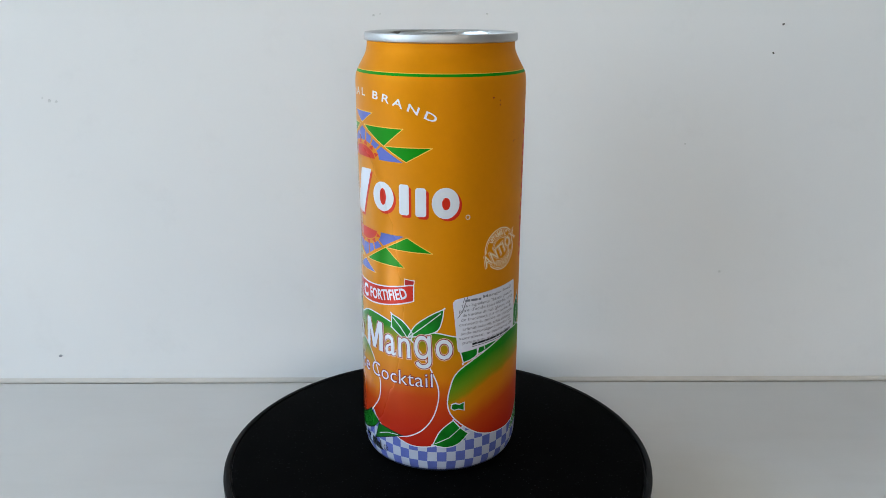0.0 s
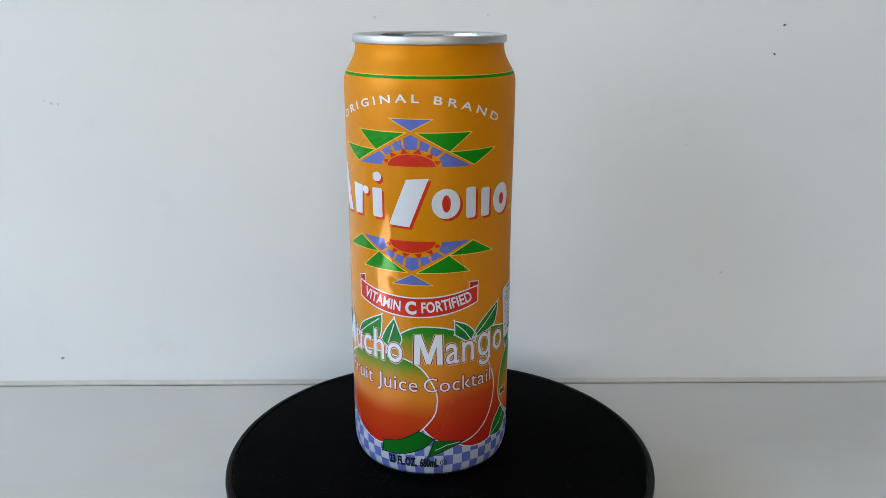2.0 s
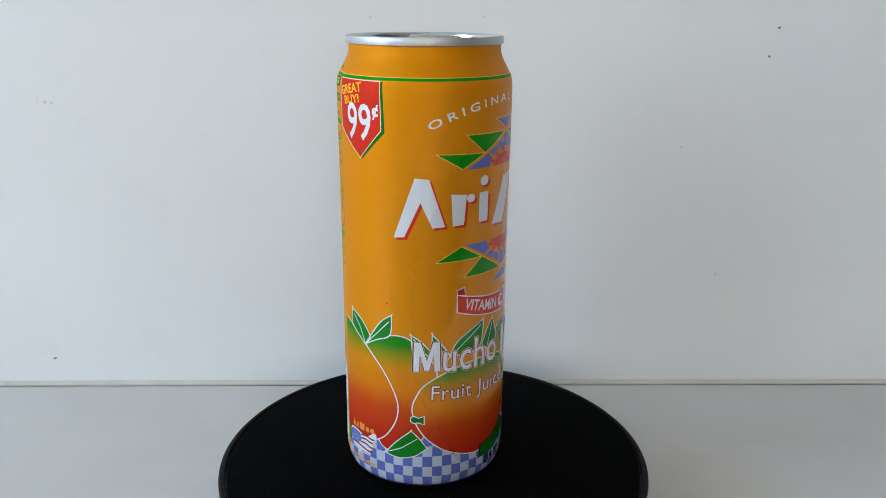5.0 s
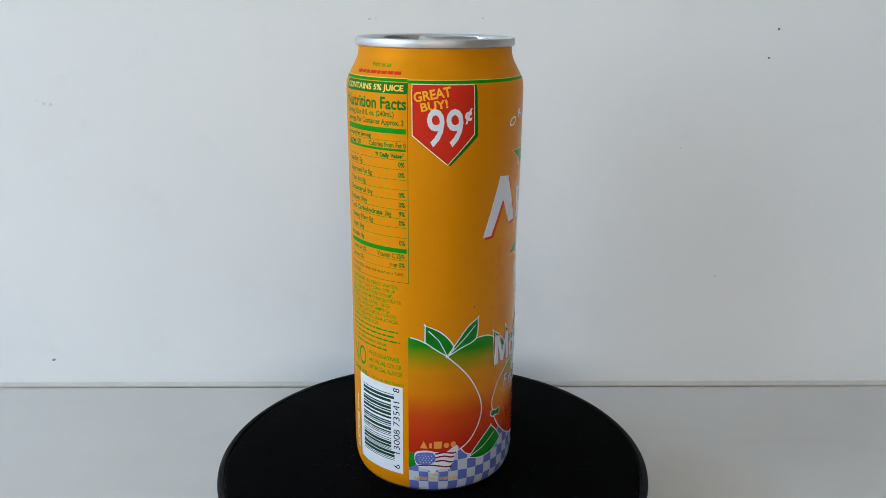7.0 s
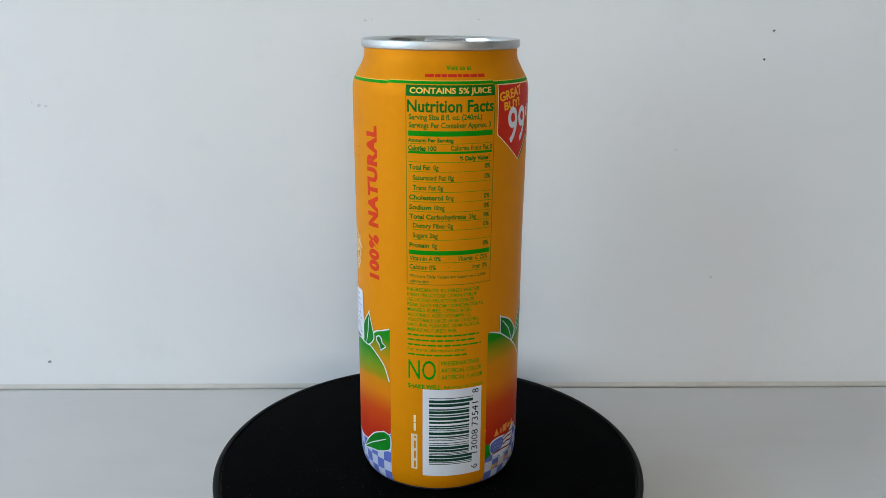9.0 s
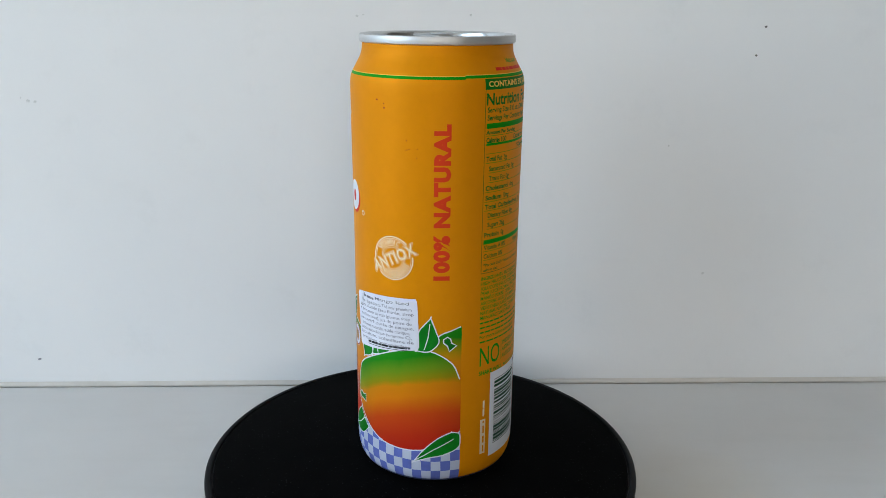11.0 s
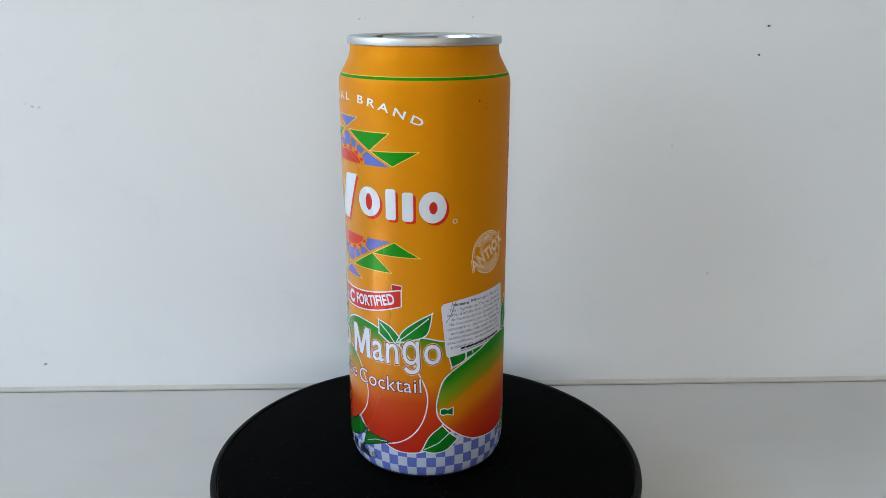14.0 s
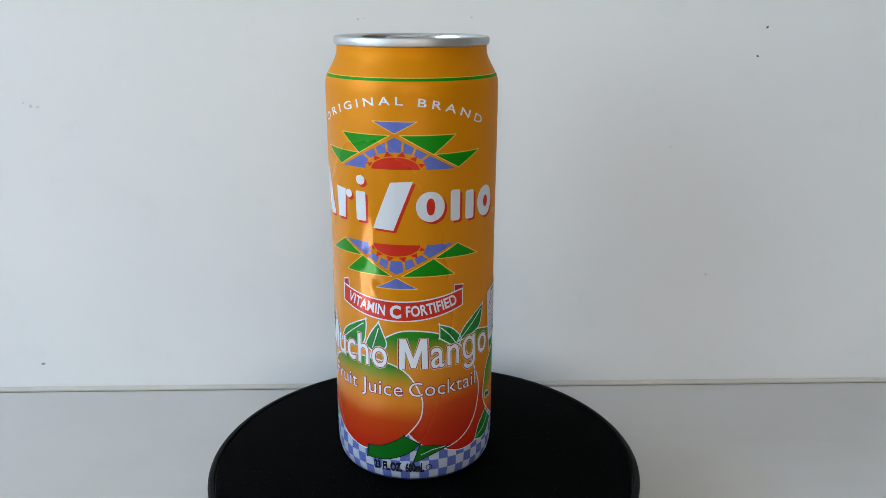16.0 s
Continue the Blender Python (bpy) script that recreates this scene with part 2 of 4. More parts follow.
tagged(south, "unseen plaster wall, darkened to weaken bounce light with a window", "wall", kind="structure")

west_bm = bmesh.new()
wx0, wx1 = WIN_X - 0.12, WIN_X
add_box(west_bm, wx0, wx1, -3.28, WIN_Y0, -0.74, 1.78)
add_box(west_bm, wx0, wx1, WIN_Y1, 0.09, -0.74, 1.78)
add_box(west_bm, wx0, wx1, WIN_Y0, WIN_Y1, -0.74, WIN_Z0)
add_box(west_bm, wx0, wx1, WIN_Y0, WIN_Y1, WIN_Z1, 1.78)
west = mesh_object("wall_west", west_bm, ROOM, smooth=False)
tagged(west, "unseen plaster wall, darkened to weaken bounce light with a window", "wall", kind="structure")


def window_frame(name, at, a0, a1, z0, z1, along_y):
    """A white frame with a middle bar in a wall's opening."""
    win = new(name)
    tagged(win, "white framed window that lights the table", "window", kind="structure")
    bm = bmesh.new()
    mid = (a0 + a1) / 2
    for p0, p1, q0, q1 in ((a0, a0 + 0.05, z0, z1), (a1 - 0.05, a1, z0, z1), (a0 + 0.05, a1 - 0.05, z0, z0 + 0.05), (a0 + 0.05, a1 - 0.05, z1 - 0.05, z1),
                           (mid - 0.02, mid + 0.02, z0 + 0.05, z1 - 0.05)):
        if along_y:
            add_box(bm, at - 0.02, at + 0.02, p0, p1, q0, q1, 0.004)
        else:
            add_box(bm, p0, p1, at - 0.02, at + 0.02, q0, q1, 0.004)
    part("window_frame", bm, FRAME, win, smooth=False)


window_frame("window_1", WIN_X, WIN_Y0, WIN_Y1, WIN_Z0, WIN_Z1, True)
window_frame("window_2", BACK_Y, BACK_X0, BACK_X1, BACK_Z0, BACK_Z1, False)


def blob_mark(name, x, z, w, h, seed, material, label, tilt=0.0, thick=0.0004, category="scuff mark"):
    """A small uneven chip or stain on the wall; x along the wall, z over the table, in metres."""
    rnd = random.Random(seed)
    bm = bmesh.new()
    n = 18
    front, back = [], []
    for i in range(n):
        a = 2 * math.pi * i / n
        k = 1 + rnd.uniform(-0.28, 0.28)
        px, pz = w / 2 * k * math.cos(a), h / 2 * k * math.sin(a)
        px, pz = px * math.cos(tilt) - pz * math.sin(tilt), px * math.sin(tilt) + pz * math.cos(tilt)
        front.append(bm.verts.new((px * 0.8, -thick, pz * 0.8)))
        back.append(bm.verts.new((px, 0.0, pz)))
    bm.faces.new(front)
    for i in range(n):
        bm.faces.new((back[i], back[(i + 1) % n], front[(i + 1) % n], front[i]))
    bmesh.ops.recalc_face_normals(bm, faces=bm.faces)
    ob = mesh_object(name, bm, material)
    ob.matrix_world = wall_turn @ pose(x, 0, z)
    tagged(ob, label, category, group="marks on the wall")
    return ob


blob_mark("wall_chip", 0.1956, 0.2254, 0.0016, 0.0012, 1, MARK, "tiny dark chip in the white wall paint", 0.5)
blob_mark("wall_chip", 0.1917, 0.2092, 0.0014, 0.0011, 2, MARK, "tiny dark chip in the white wall paint", -0.3)
blob_mark("wall_chip", -0.2445, 0.0188, 0.0026, 0.0015, 3, SCUFF, "small grey scuff low on the white wall", 0.3)
for k, (x, z, w) in enumerate(((-0.2300, 0.1805, 0.0022), (-0.2262, 0.1800, 0.0018), (-0.2340, 0.1822, 0.0012), (0.0245, 0.2304, 0.0014), (-0.0401, 0.2294, 0.0016),
                               (-0.0365, 0.2301, 0.0010), (0.1739, 0.0753, 0.0020), (0.1449, 0.1560, 0.0013))):
    blob_mark("wall_smudge", x, z, w, w * 0.8, 10 + k, SMUDGE, "faint grey smudge on the white wall", k * 0.7, 0.00015, "smudge")

# ---- the turntable ----
turntable = new("turntable")
turntable.location = (0, 0, 0)
tagged(turntable, "round black motorised display turntable on the white table", "turntable")
lathe("base", [(0, 0), (88, 0), (90, 1.2), (90, 13), (88, 14), (0, 14)], PLASTIC, turntable, "black plastic foot of the turntable")
platter = new("platter")
platter.parent = turntable
platter.location = (0, 0, TOP)
lathe("skirt", [(92, -15), (99.6, -15), (100.6, -14), (101.2, -2.2), (101.0, -1.0), (100.3, -0.35), (99.3, -0.15), (98.4, -0.45), (98.0, -1.3),
                (97.5, -1.3), (97.5, -6), (92, -6)], PLASTIC, platter, "glossy black rim of the platter", n=256)
lathe("mat", [(0, -0.9), (97.2, -0.9), (97.2, -0.35), (96.7, 0.0), (0, 0.0)], FELT, platter, "matt black dusty top", n=256)

# ---- the can: shape ----
R_CAN, TURN0 = 36.6, radians(208.053)       # radius in mm; the angle of the front's middle line
Z_GRID = np.arange(0.0, 193.0, 0.1)
_prof = np.interp(Z_GRID, [2.0, 3.2, 5.0, 8.0, 12.0, 15.0, 110.0, 150.0, 174.5, 177.0, 178.6, 180.0, 183.0, 185.5, 187.5, 189.5, 192.0],
                  [33.4, 34.7, 35.6, 36.3, 36.58, 36.6, 36.6, 36.9, 37.02, 36.85, 36.45, 35.8, 34.15, 32.85, 32.1, 31.8, 31.75])
PROF = np.convolve(np.pad(_prof, 5, mode="edge"), np.ones(11) / 11, mode="valid")
# dents pressed into the thin wall: middle (mm along, mm up), depth, half-widths, lean
DENTS = [(-15.0, 112.0, 0.35, 16.0, 9.0, 0.0),  (-6.5, 128.0, 0.10, 1.7, 22.0, 0.0), (3.0, 122.0, 0.09, 1.7, 26.0, 0.0), (-2.0, 100.0, 0.08, 1.7, 7.0, 0.3),
         (-17.0, 106.0, 0.10, 1.6, 3.5, 0.4), (-9.0, 98.0, 0.12, 2.2, 4.0, -0.5), (-36.0, 101.0, 0.30, 2.5, 2.5, 0.0), (-26.0, 97.5, 0.28, 2.0, 1.8, 0.0), (-29.0, 30.0, 0.25, 6.0, 9.0, 0.2),
         (-24.0, 128.0, 0.08, 1.7, 9.0, 0.0), (58.0, 74.0, 0.16, 1.7, 9.0, 0.1)]
_rnd = random.Random(21)
DENTS += [(_rnd.uniform(-26, 6), _rnd.uniform(92, 120), _rnd.uniform(0.04, 0.08), _rnd.uniform(2.2, 3.5), _rnd.uniform(2.5, 5.0), _rnd.uniform(-0.5, 0.5)) for _ in range(16)]


def radius(u, z):
    r = np.interp(z, Z_GRID, PROF)
    half = math.pi * R_CAN
    for mu, mz, depth, su, sz, lean in DENTS:
        du = (u - mu + half) % (2 * half) - half
        du = du - lean * (z - mz)
        r = r - depth * np.exp(-0.5 * (du / su) ** 2 - 0.5 * ((z - mz) / sz) ** 2)
    return r


def on_can(u, z, lift=0.0):
    """Points of the can's wall: u mm round from the front's middle, z mm up, lift mm off the metal."""
    a = TURN0 + u / R_CAN
    r = radius(u, z) + lift
    return np.stack([r * np.cos(a), r * np.sin(a), z], -1) * MM


def normal_on_can(u, z):
    h = 0.15
    du = on_can(u + h, z) - on_can(u - h, z)
    dz = on_can(u, z + h) - on_can(u, z - h)
    n = np.cross(du, dz)
    return n / np.linalg.norm(n, axis=-1, keepdims=True)


# ---- printing inks ----
def ink(name, colour, rough=0.5, vary=0.02, scale=260.0, metal=0.2):
    """Translucent varnished ink over bare metal: its gloss takes the ink's colour."""
    m, nt, p = nodes_of(name)
    n = noise_node(nt, scale, 5.0)
    r = ramp_node(nt, n.outputs[0], [(0.3, mixed(colour, 1 - vary)), (0.7, mixed(colour, 1 + vary))])
    link(nt, r.outputs[0], p.inputs["Base Color"])
    varnish(nt, p, rough, metal)
    return m


def varnish(nt, p, rough, metal):
    """Satin varnish, rubbed to a gloss along the crumpled strip of the front."""
    tc = nt.nodes.new("ShaderNodeTexCoord")
    flat = nt.nodes.new("ShaderNodeVectorMath")
    flat.operation = "MULTIPLY"
    flat.inputs[1].default_value = (1, 1, 0.46)
    link(nt, tc.outputs["Object"], flat.inputs[0])
    far = nt.nodes.new("ShaderNodeVectorMath")
    far.operation = "DISTANCE"
    x, y, z = on_can(np.array(-12.0), np.array(82.0))
    far.inputs[1].default_value = (x, y, z * 0.46)
    link(nt, flat.outputs[0], far.inputs[0])
    w = noise_node(nt, 90.0, 2.0, 0.5)
    mx = nt.nodes.new("ShaderNodeMath")
    mx.operation = "MULTIPLY_ADD"
    mx.inputs[1].default_value = 0.006
    link(nt, w.outputs[0], mx.inputs[0])
    link(nt, far.outputs["Value"], mx.inputs[2])
    rr = ramp_node(nt, mx.outputs[0], [(0.020, (0.07,) * 3), (0.056, (rough,) * 3)])
    link(nt, rr.outputs[0], p.inputs["Roughness"])
    sp = ramp_node(nt, mx.outputs[0], [(0.016, (0.70,) * 3), (0.056, (0.08,) * 3)])
    link(nt, sp.outputs[0], p.inputs["Specular IOR Level"])
    p.inputs["Metallic"].default_value = metal


def shaded_ink(name, stops, low, high, slope=0.0, mid=0.0, curve=0.0, fuzz=2.5):
    """Ink that runs through the stops from the height low to the height high (mm); slope tilts the run along the can."""
    m, nt, p = nodes_of(name)
    uv = nt.nodes.new("ShaderNodeUVMap")
    uv.uv_map = "flat"
    sep = nt.nodes.new("ShaderNodeSeparateXYZ")
    link(nt, uv.outputs[0], sep.inputs[0])

    def math_node(op, a, b):
        n = nt.nodes.new("ShaderNodeMath")
        n.operation = op
        for i, v in enumerate((a, b)):
            if isinstance(v, (int, float)):
                n.inputs[i].default_value = v
            else:
                link(nt, v, n.inputs[i])
        return n.outputs[0]

    off = math_node("SUBTRACT", sep.outputs[0], mid)
    z = math_node("SUBTRACT", sep.outputs[1], math_node("MULTIPLY", off, slope))
    z = math_node("ADD", z, math_node("MULTIPLY", math_node("MULTIPLY", off, off), curve))
    nz = noise_node(nt, 60.0, 5.0, 0.65, stretch=(1, 1, 0.35))
    z = math_node("ADD", z, math_node("MULTIPLY", math_node("SUBTRACT", nz.outputs[0], 0.5), 2 * fuzz))
    f = math_node("DIVIDE", math_node("SUBTRACT", z, low), high - low)
    r = ramp_node(nt, f, stops)
    link(nt, r.outputs[0], p.inputs["Base Color"])
    varnish(nt, p, 0.5, 0.22)
    return m


C_ORANGE, C_RED, C_GREEN, C_LEAF = (0.67, 0.238, 0.001), (0.60, 0.028, 0.012), (0.004, 0.25, 0.004), (0.006, 0.19, 0.014)
ORANGE = ink("orange_ink", C_ORANGE)
WHITE = ink("white_ink", (0.68, 0.71, 0.77), metal=0.12)
CLOTH = ink("cloth_white_ink", (0.50, 0.55, 0.68), metal=0.2)
CREAM = ink("cream_ink", (0.82, 0.72, 0.50), metal=0.12)
PINK = ink("pale_pink_ink", (0.78, 0.46, 0.34), metal=0.15)
RED = ink("red_ink", C_RED)
MAROON = ink("dark_red_ink", (0.24, 0.020, 0.030))
GREEN = ink("green_ink", C_GREEN)
LEAF = ink("leaf_ink", C_LEAF, vary=0.3, scale=120.0)
DEEP = ink("deep_green_ink", (0.006, 0.145, 0.012))
BLUE = ink("violet_blue_ink", (0.12, 0.16, 0.50), vary=0.08)
PALE = ink("pale_yellow_ink", (0.82, 0.50, 0.10))
BLACK = ink("black_ink", (0.012, 0.016, 0.02), metal=0.0)
PAPER = surface("sticker_paper", (0.66, 0.67, 0.76), 0.6, scale=200.0, vary=0.05, grain=0.15, grain_scale=900.0, grain_depth=0.0001)
GREY = ink("grey_sticker_print", (0.17, 0.17, 0.21), rough=0.6, metal=0.0)
YELLOW = ink("yellow_ink", (0.85, 0.43, 0.02))

O, RO, YG, GR = (0.64, 0.19, 0.003), (0.54, 0.060, 0.007), (0.28, 0.235, 0.004), (0.012, 0.215, 0.006)
RD = (0.49, 0.020, 0.009)
FRUIT_STOPS = [(0.0, RD), (0.16, (0.50, 0.030, 0.008)), (0.36, RO), (0.54, O), (0.70, (0.60, 0.225, 0.003)), (0.80, YG), (0.89, GR), (1.0, (0.010, 0.225, 0.006))]


# ---- flat artwork, laid round the can ----
def spline(pts, closed=True, n=8):
    """A smooth line through a few points."""
    out = []
    k = len(pts)
    for i in range(k if closed else k - 1):
        p0, p1, p2, p3 = (pts[(i + j) % k] if closed else pts[min(max(i + j, 0), k - 1)] for j in (-1, 0, 1, 2))
        for s in range(n):
            t = s / n
            out.append(tuple(0.5 * (2 * b + (c - a) * t + (2 * a - 5 * b + 4 * c - d) * t * t + (3 * b - a - 3 * c + d) * t ** 3)
                             for a, b, c, d in zip(p0, p1, p2, p3)))
    if not closed:
        out.append(tuple(pts[-1]))
    return out


GLYPHS = {}


def glyphs(body, bold, spacing, shear):
    """The flat mesh of a line of lettering in the built-in font, cap height 1, starting at 0."""
    key = (body, bold, spacing, shear)
    if key not in GLYPHS:
        cu = bpy.data.curves.new("lettering", "FONT")
        cu.body, cu.size, cu.offset, cu.space_character, cu.shear, cu.resolution_u = body, 1.0, bold, spacing, shear, 3
        ob = bpy.data.objects.new("lettering", cu)
        me = bpy.data.meshes.new_from_object(ob)
        v = np.array([p.co[:2] for p in me.vertices]).reshape(-1, 2)
        f = [tuple(p.vertices) for p in me.polygons]
        bpy.data.objects.remove(ob)
        bpy.data.curves.remove(cu)
        bpy.data.meshes.remove(me)
        GLYPHS[key] = (v, f)
    return GLYPHS[key]


def cap_height():
    v, _ = glyphs("H", 0.0, 1.0, 0.0)
    return v[:, 1].max()


class Art:
    """Flat shapes in mm (u round the can, z up) that become one printed part."""

    def __init__(self):
        self.bm = bmesh.new()

    def poly(self, pts):
        try:
            f = self.bm.faces.new([self.bm.verts.new((x, y, 0)) for x, y in pts])
        except ValueError:
            return self
        f.normal_update()
        if f.normal.z < 0:
            f.normal_flip()
        bmesh.ops.triangulate(self.bm, faces=[f])
        return self

    def rect(self, u0, u1, z0, z1):
        return self.poly([(u0, z0), (u1, z0), (u1, z1), (u0, z1)])

    def ellipse(self, u, z, a, b, n=40, turn=0.0):
        return self.poly([(u + a * math.cos(t) * math.cos(turn) - b * math.sin(t) * math.sin(turn),
                           z + a * math.cos(t) * math.sin(turn) + b * math.sin(t) * math.cos(turn)) for t in (2 * math.pi * i / n for i in range(n))])

    def ring(self, u, z, r0, r1, n=64):
        for i in range(n):
            a, b = 2 * math.pi * i / n, 2 * math.pi * (i + 1) / n
            self.poly([(u + r0 * math.cos(a), z + r0 * math.sin(a)), (u + r1 * math.cos(a), z + r1 * math.sin(a)),
                       (u + r1 * math.cos(b), z + r1 * math.sin(b)), (u + r0 * math.cos(b), z + r0 * math.sin(b))])
        return self

    def stroke(self, pts, w, closed=False):
        k = len(pts)
        side = []
        for i in range(k):
            a = pts[(i - 1) % k] if closed or i else pts[0]
            b = pts[(i + 1) % k] if closed or i < k - 1 else pts[-1]
            dx, dy = b[0] - a[0], b[1] - a[1]
            d = math.hypot(dx, dy) or 1.0
            side.append((-dy / d * w / 2, dx / d * w / 2))
        left = [self.bm.verts.new((p[0] + s[0], p[1] + s[1], 0)) for p, s in zip(pts, side)]
        right = [self.bm.verts.new((p[0] - s[0], p[1] - s[1], 0)) for p, s in zip(pts, side)]
        for i in range(k if closed else k - 1):
            j = (i + 1) % k
            try:
                f = self.bm.faces.new((right[i], right[j], left[j], left[i]))
            except ValueError:
                continue
            f.normal_update()
            if f.normal.z < 0:
                f.normal_flip()
        return self

    def text(self, body, u0, u1, zb, cap, bold=0.0, spacing=1.0, shear=0.0, turn=0.0, path=None, ends=None, span=None):
        """Lettering from u0 to u1 on the baseline zb. turn: degrees about its start. path: height of the baseline over u. span: lowest and highest point."""
        v, faces = glyphs(body, bold, spacing, shear)
        lo, hi = v[:, 0].min(), v[:, 0].max()
        if ends:
            lo, hi = ends
        s = (u1 - u0) / (hi - lo)
        x, y = (v[:, 0] - lo) * s, v[:, 1] * cap / cap_height()
        if span:
            y = (y - y.min()) / (y.max() - y.min()) * (span[1] - span[0]) + span[0] - zb
        if path:
            uu = u0 + x
            slope = (np.array([path(a + 0.1) - path(a - 0.1) for a in uu])) / 0.2
            c = 1 / np.sqrt(1 + slope ** 2)
            x, y = uu - y * slope * c, np.array([path(a) for a in uu]) + y * c
        else:
            ca, sa = math.cos(radians(turn)), math.sin(radians(turn))
            x, y = u0 + x * ca - y * sa, zb + x * sa + y * ca
        vs = [self.bm.verts.new((a, b, 0)) for a, b in zip(x, y)]
        for f in faces:
            try:
                self.bm.faces.new([vs[i] for i in f])
            except ValueError:
                pass
        return self

    def bars(self, u0, u1, zb, h, seed, gap=0.45):
        """Plain bars, word by word, where the lettering is not given."""
        rnd = random.Random(seed)
        u = u0
        while u < u1 - 0.8:
            w = min(rnd.uniform(1.6, 4.2), u1 - u)
            self.rect(u, u + w, zb, zb + h)
            u += w + gap
        return self

    def warp(self, fn):
        for v in self.bm.verts:
            v.co.x, v.co.y = fn(v.co.x, v.co.y)
        return self

    def done(self, name, material, layer, label="", parent=None, fine=1.2):
        bm = self.bm
        for f in bm.faces:
            f.normal_update()
            if f.normal.z < 0:
                f.normal_flip()
        xs, ys = [v.co.x for v in bm.verts], [v.co.y for v in bm.verts]
        cuts = [((a, 0, 0), (1, 0, 0)) for a in np.arange(math.floor(min(xs) / fine) * fine, max(xs), fine) if a > min(xs)]
        heights = [0.5 * k for k in range(1, 32)] + [16.0 + 2.0 * k for k in range(78)] + [172.0 + 0.6 * k for k in range(33)]
        cuts += [((0, a, 0), (0, 1, 0)) for a in heights if min(ys) < a < max(ys)]
        for co, no in cuts:
            bmesh.ops.bisect_plane(bm, geom=bm.verts[:] + bm.edges[:] + bm.faces[:], dist=1e-5, plane_co=co, plane_no=no)
        me = bpy.data.meshes.new(name)
        bm.to_mesh(me)
        bm.free()
        co = np.empty(len(me.vertices) * 3)
        me.vertices.foreach_get("co", co)
        co = co.reshape(-1, 3)
        u, z = co[:, 0].copy(), co[:, 1].copy()
        uvs = me.uv_layers.new(name="flat")
        idx = np.empty(len(me.loops), dtype=np.int32)
        me.loops.foreach_get("vertex_index", idx)
        uvs.data.foreach_set("uv", np.stack([u[idx], z[idx]], -1).ravel())
        me.vertices.foreach_set("co", on_can(u, z, LIFT * layer).ravel())
        me.materials.append(material)
        me.shade_smooth()
        me.update()
        me.normals_split_custom_set_from_vertices([tuple(n) for n in normal_on_can(u, z)])
        ob = new(name, me)
        ob.parent = parent or can
        if label:
            ob["label"] = label
        return ob


LIFT = 0.015
can = new("can")
tagged(can, "tall orange aluminium juice can with printed mangoes on a turntable", "drink can")


def can_wall():
    us = np.linspace(-math.pi * R_CAN, math.pi * R_CAN, 461)[:-1]
    zs = np.concatenate([np.arange(2.0, 16.0, 0.7), np.arange(16.0, 172.0, 1.5), np.arange(172.0, 191.9, 0.6)])
    uu, zz = np.meshgrid(us, zs)
    co = on_can(uu.ravel(), zz.ravel())
    n, k = len(us), len(zs)
    faces = [(j * n + i, j * n + (i + 1) % n, (j + 1) * n + (i + 1) % n, (j + 1) * n + i) for j in range(k - 1) for i in range(n)]
    me = bpy.data.meshes.new("wall")
    me.from_pydata([tuple(c) for c in co], [], faces)
    me.materials.append(ORANGE)
    me.shade_smooth()
    me.update()
    me.normals_split_custom_set_from_vertices([tuple(v) for v in normal_on_can(uu.ravel(), zz.ravel())])
    ob = new("body", me)
    ob.parent = can
    ob["label"] = "orange printed aluminium body, slightly dented"


can_wall()
lathe("foot", [(34.86, 3.45), (34.80, 3.3), (34.62, 2.9), (34.2, 2.4), (33.55, 1.9), (32.3, 1.25), (30.0, 0.55), (28.0, 0.1), (27.0, 0.0), (26.0, 0.3), (25.0, 2.0), (20, 6), (10, 9), (0, 10)], FOOT, can, "dark blue rounded foot of the can")
rim = lathe("rim", [(31.72, 191.4), (32.3, 191.5), (32.85, 191.9), (32.98, 192.6), (32.98, 194.0), (32.75, 194.7), (32.3, 194.95)], ALU, can, "bare aluminium seamed rim")
lid = lathe("lid", [(32.3, 194.95), (31.9, 195.0), (31.4, 194.85), (30.95, 194.4), (30.75, 193.6), (30.45, 192.6), (30.22, 191.8), (29.6, 190.0), (28.6, 188.4), (28.1, 187.6), (27.4, 187.5), (26.9, 188.1), (26.6, 189.6), (26.0, 190.2), (24.5, 190.2),
                    (23.8, 189.8), (0, 189.8)], ALU_LID, can, "bare aluminium lid, sunk below the rim")


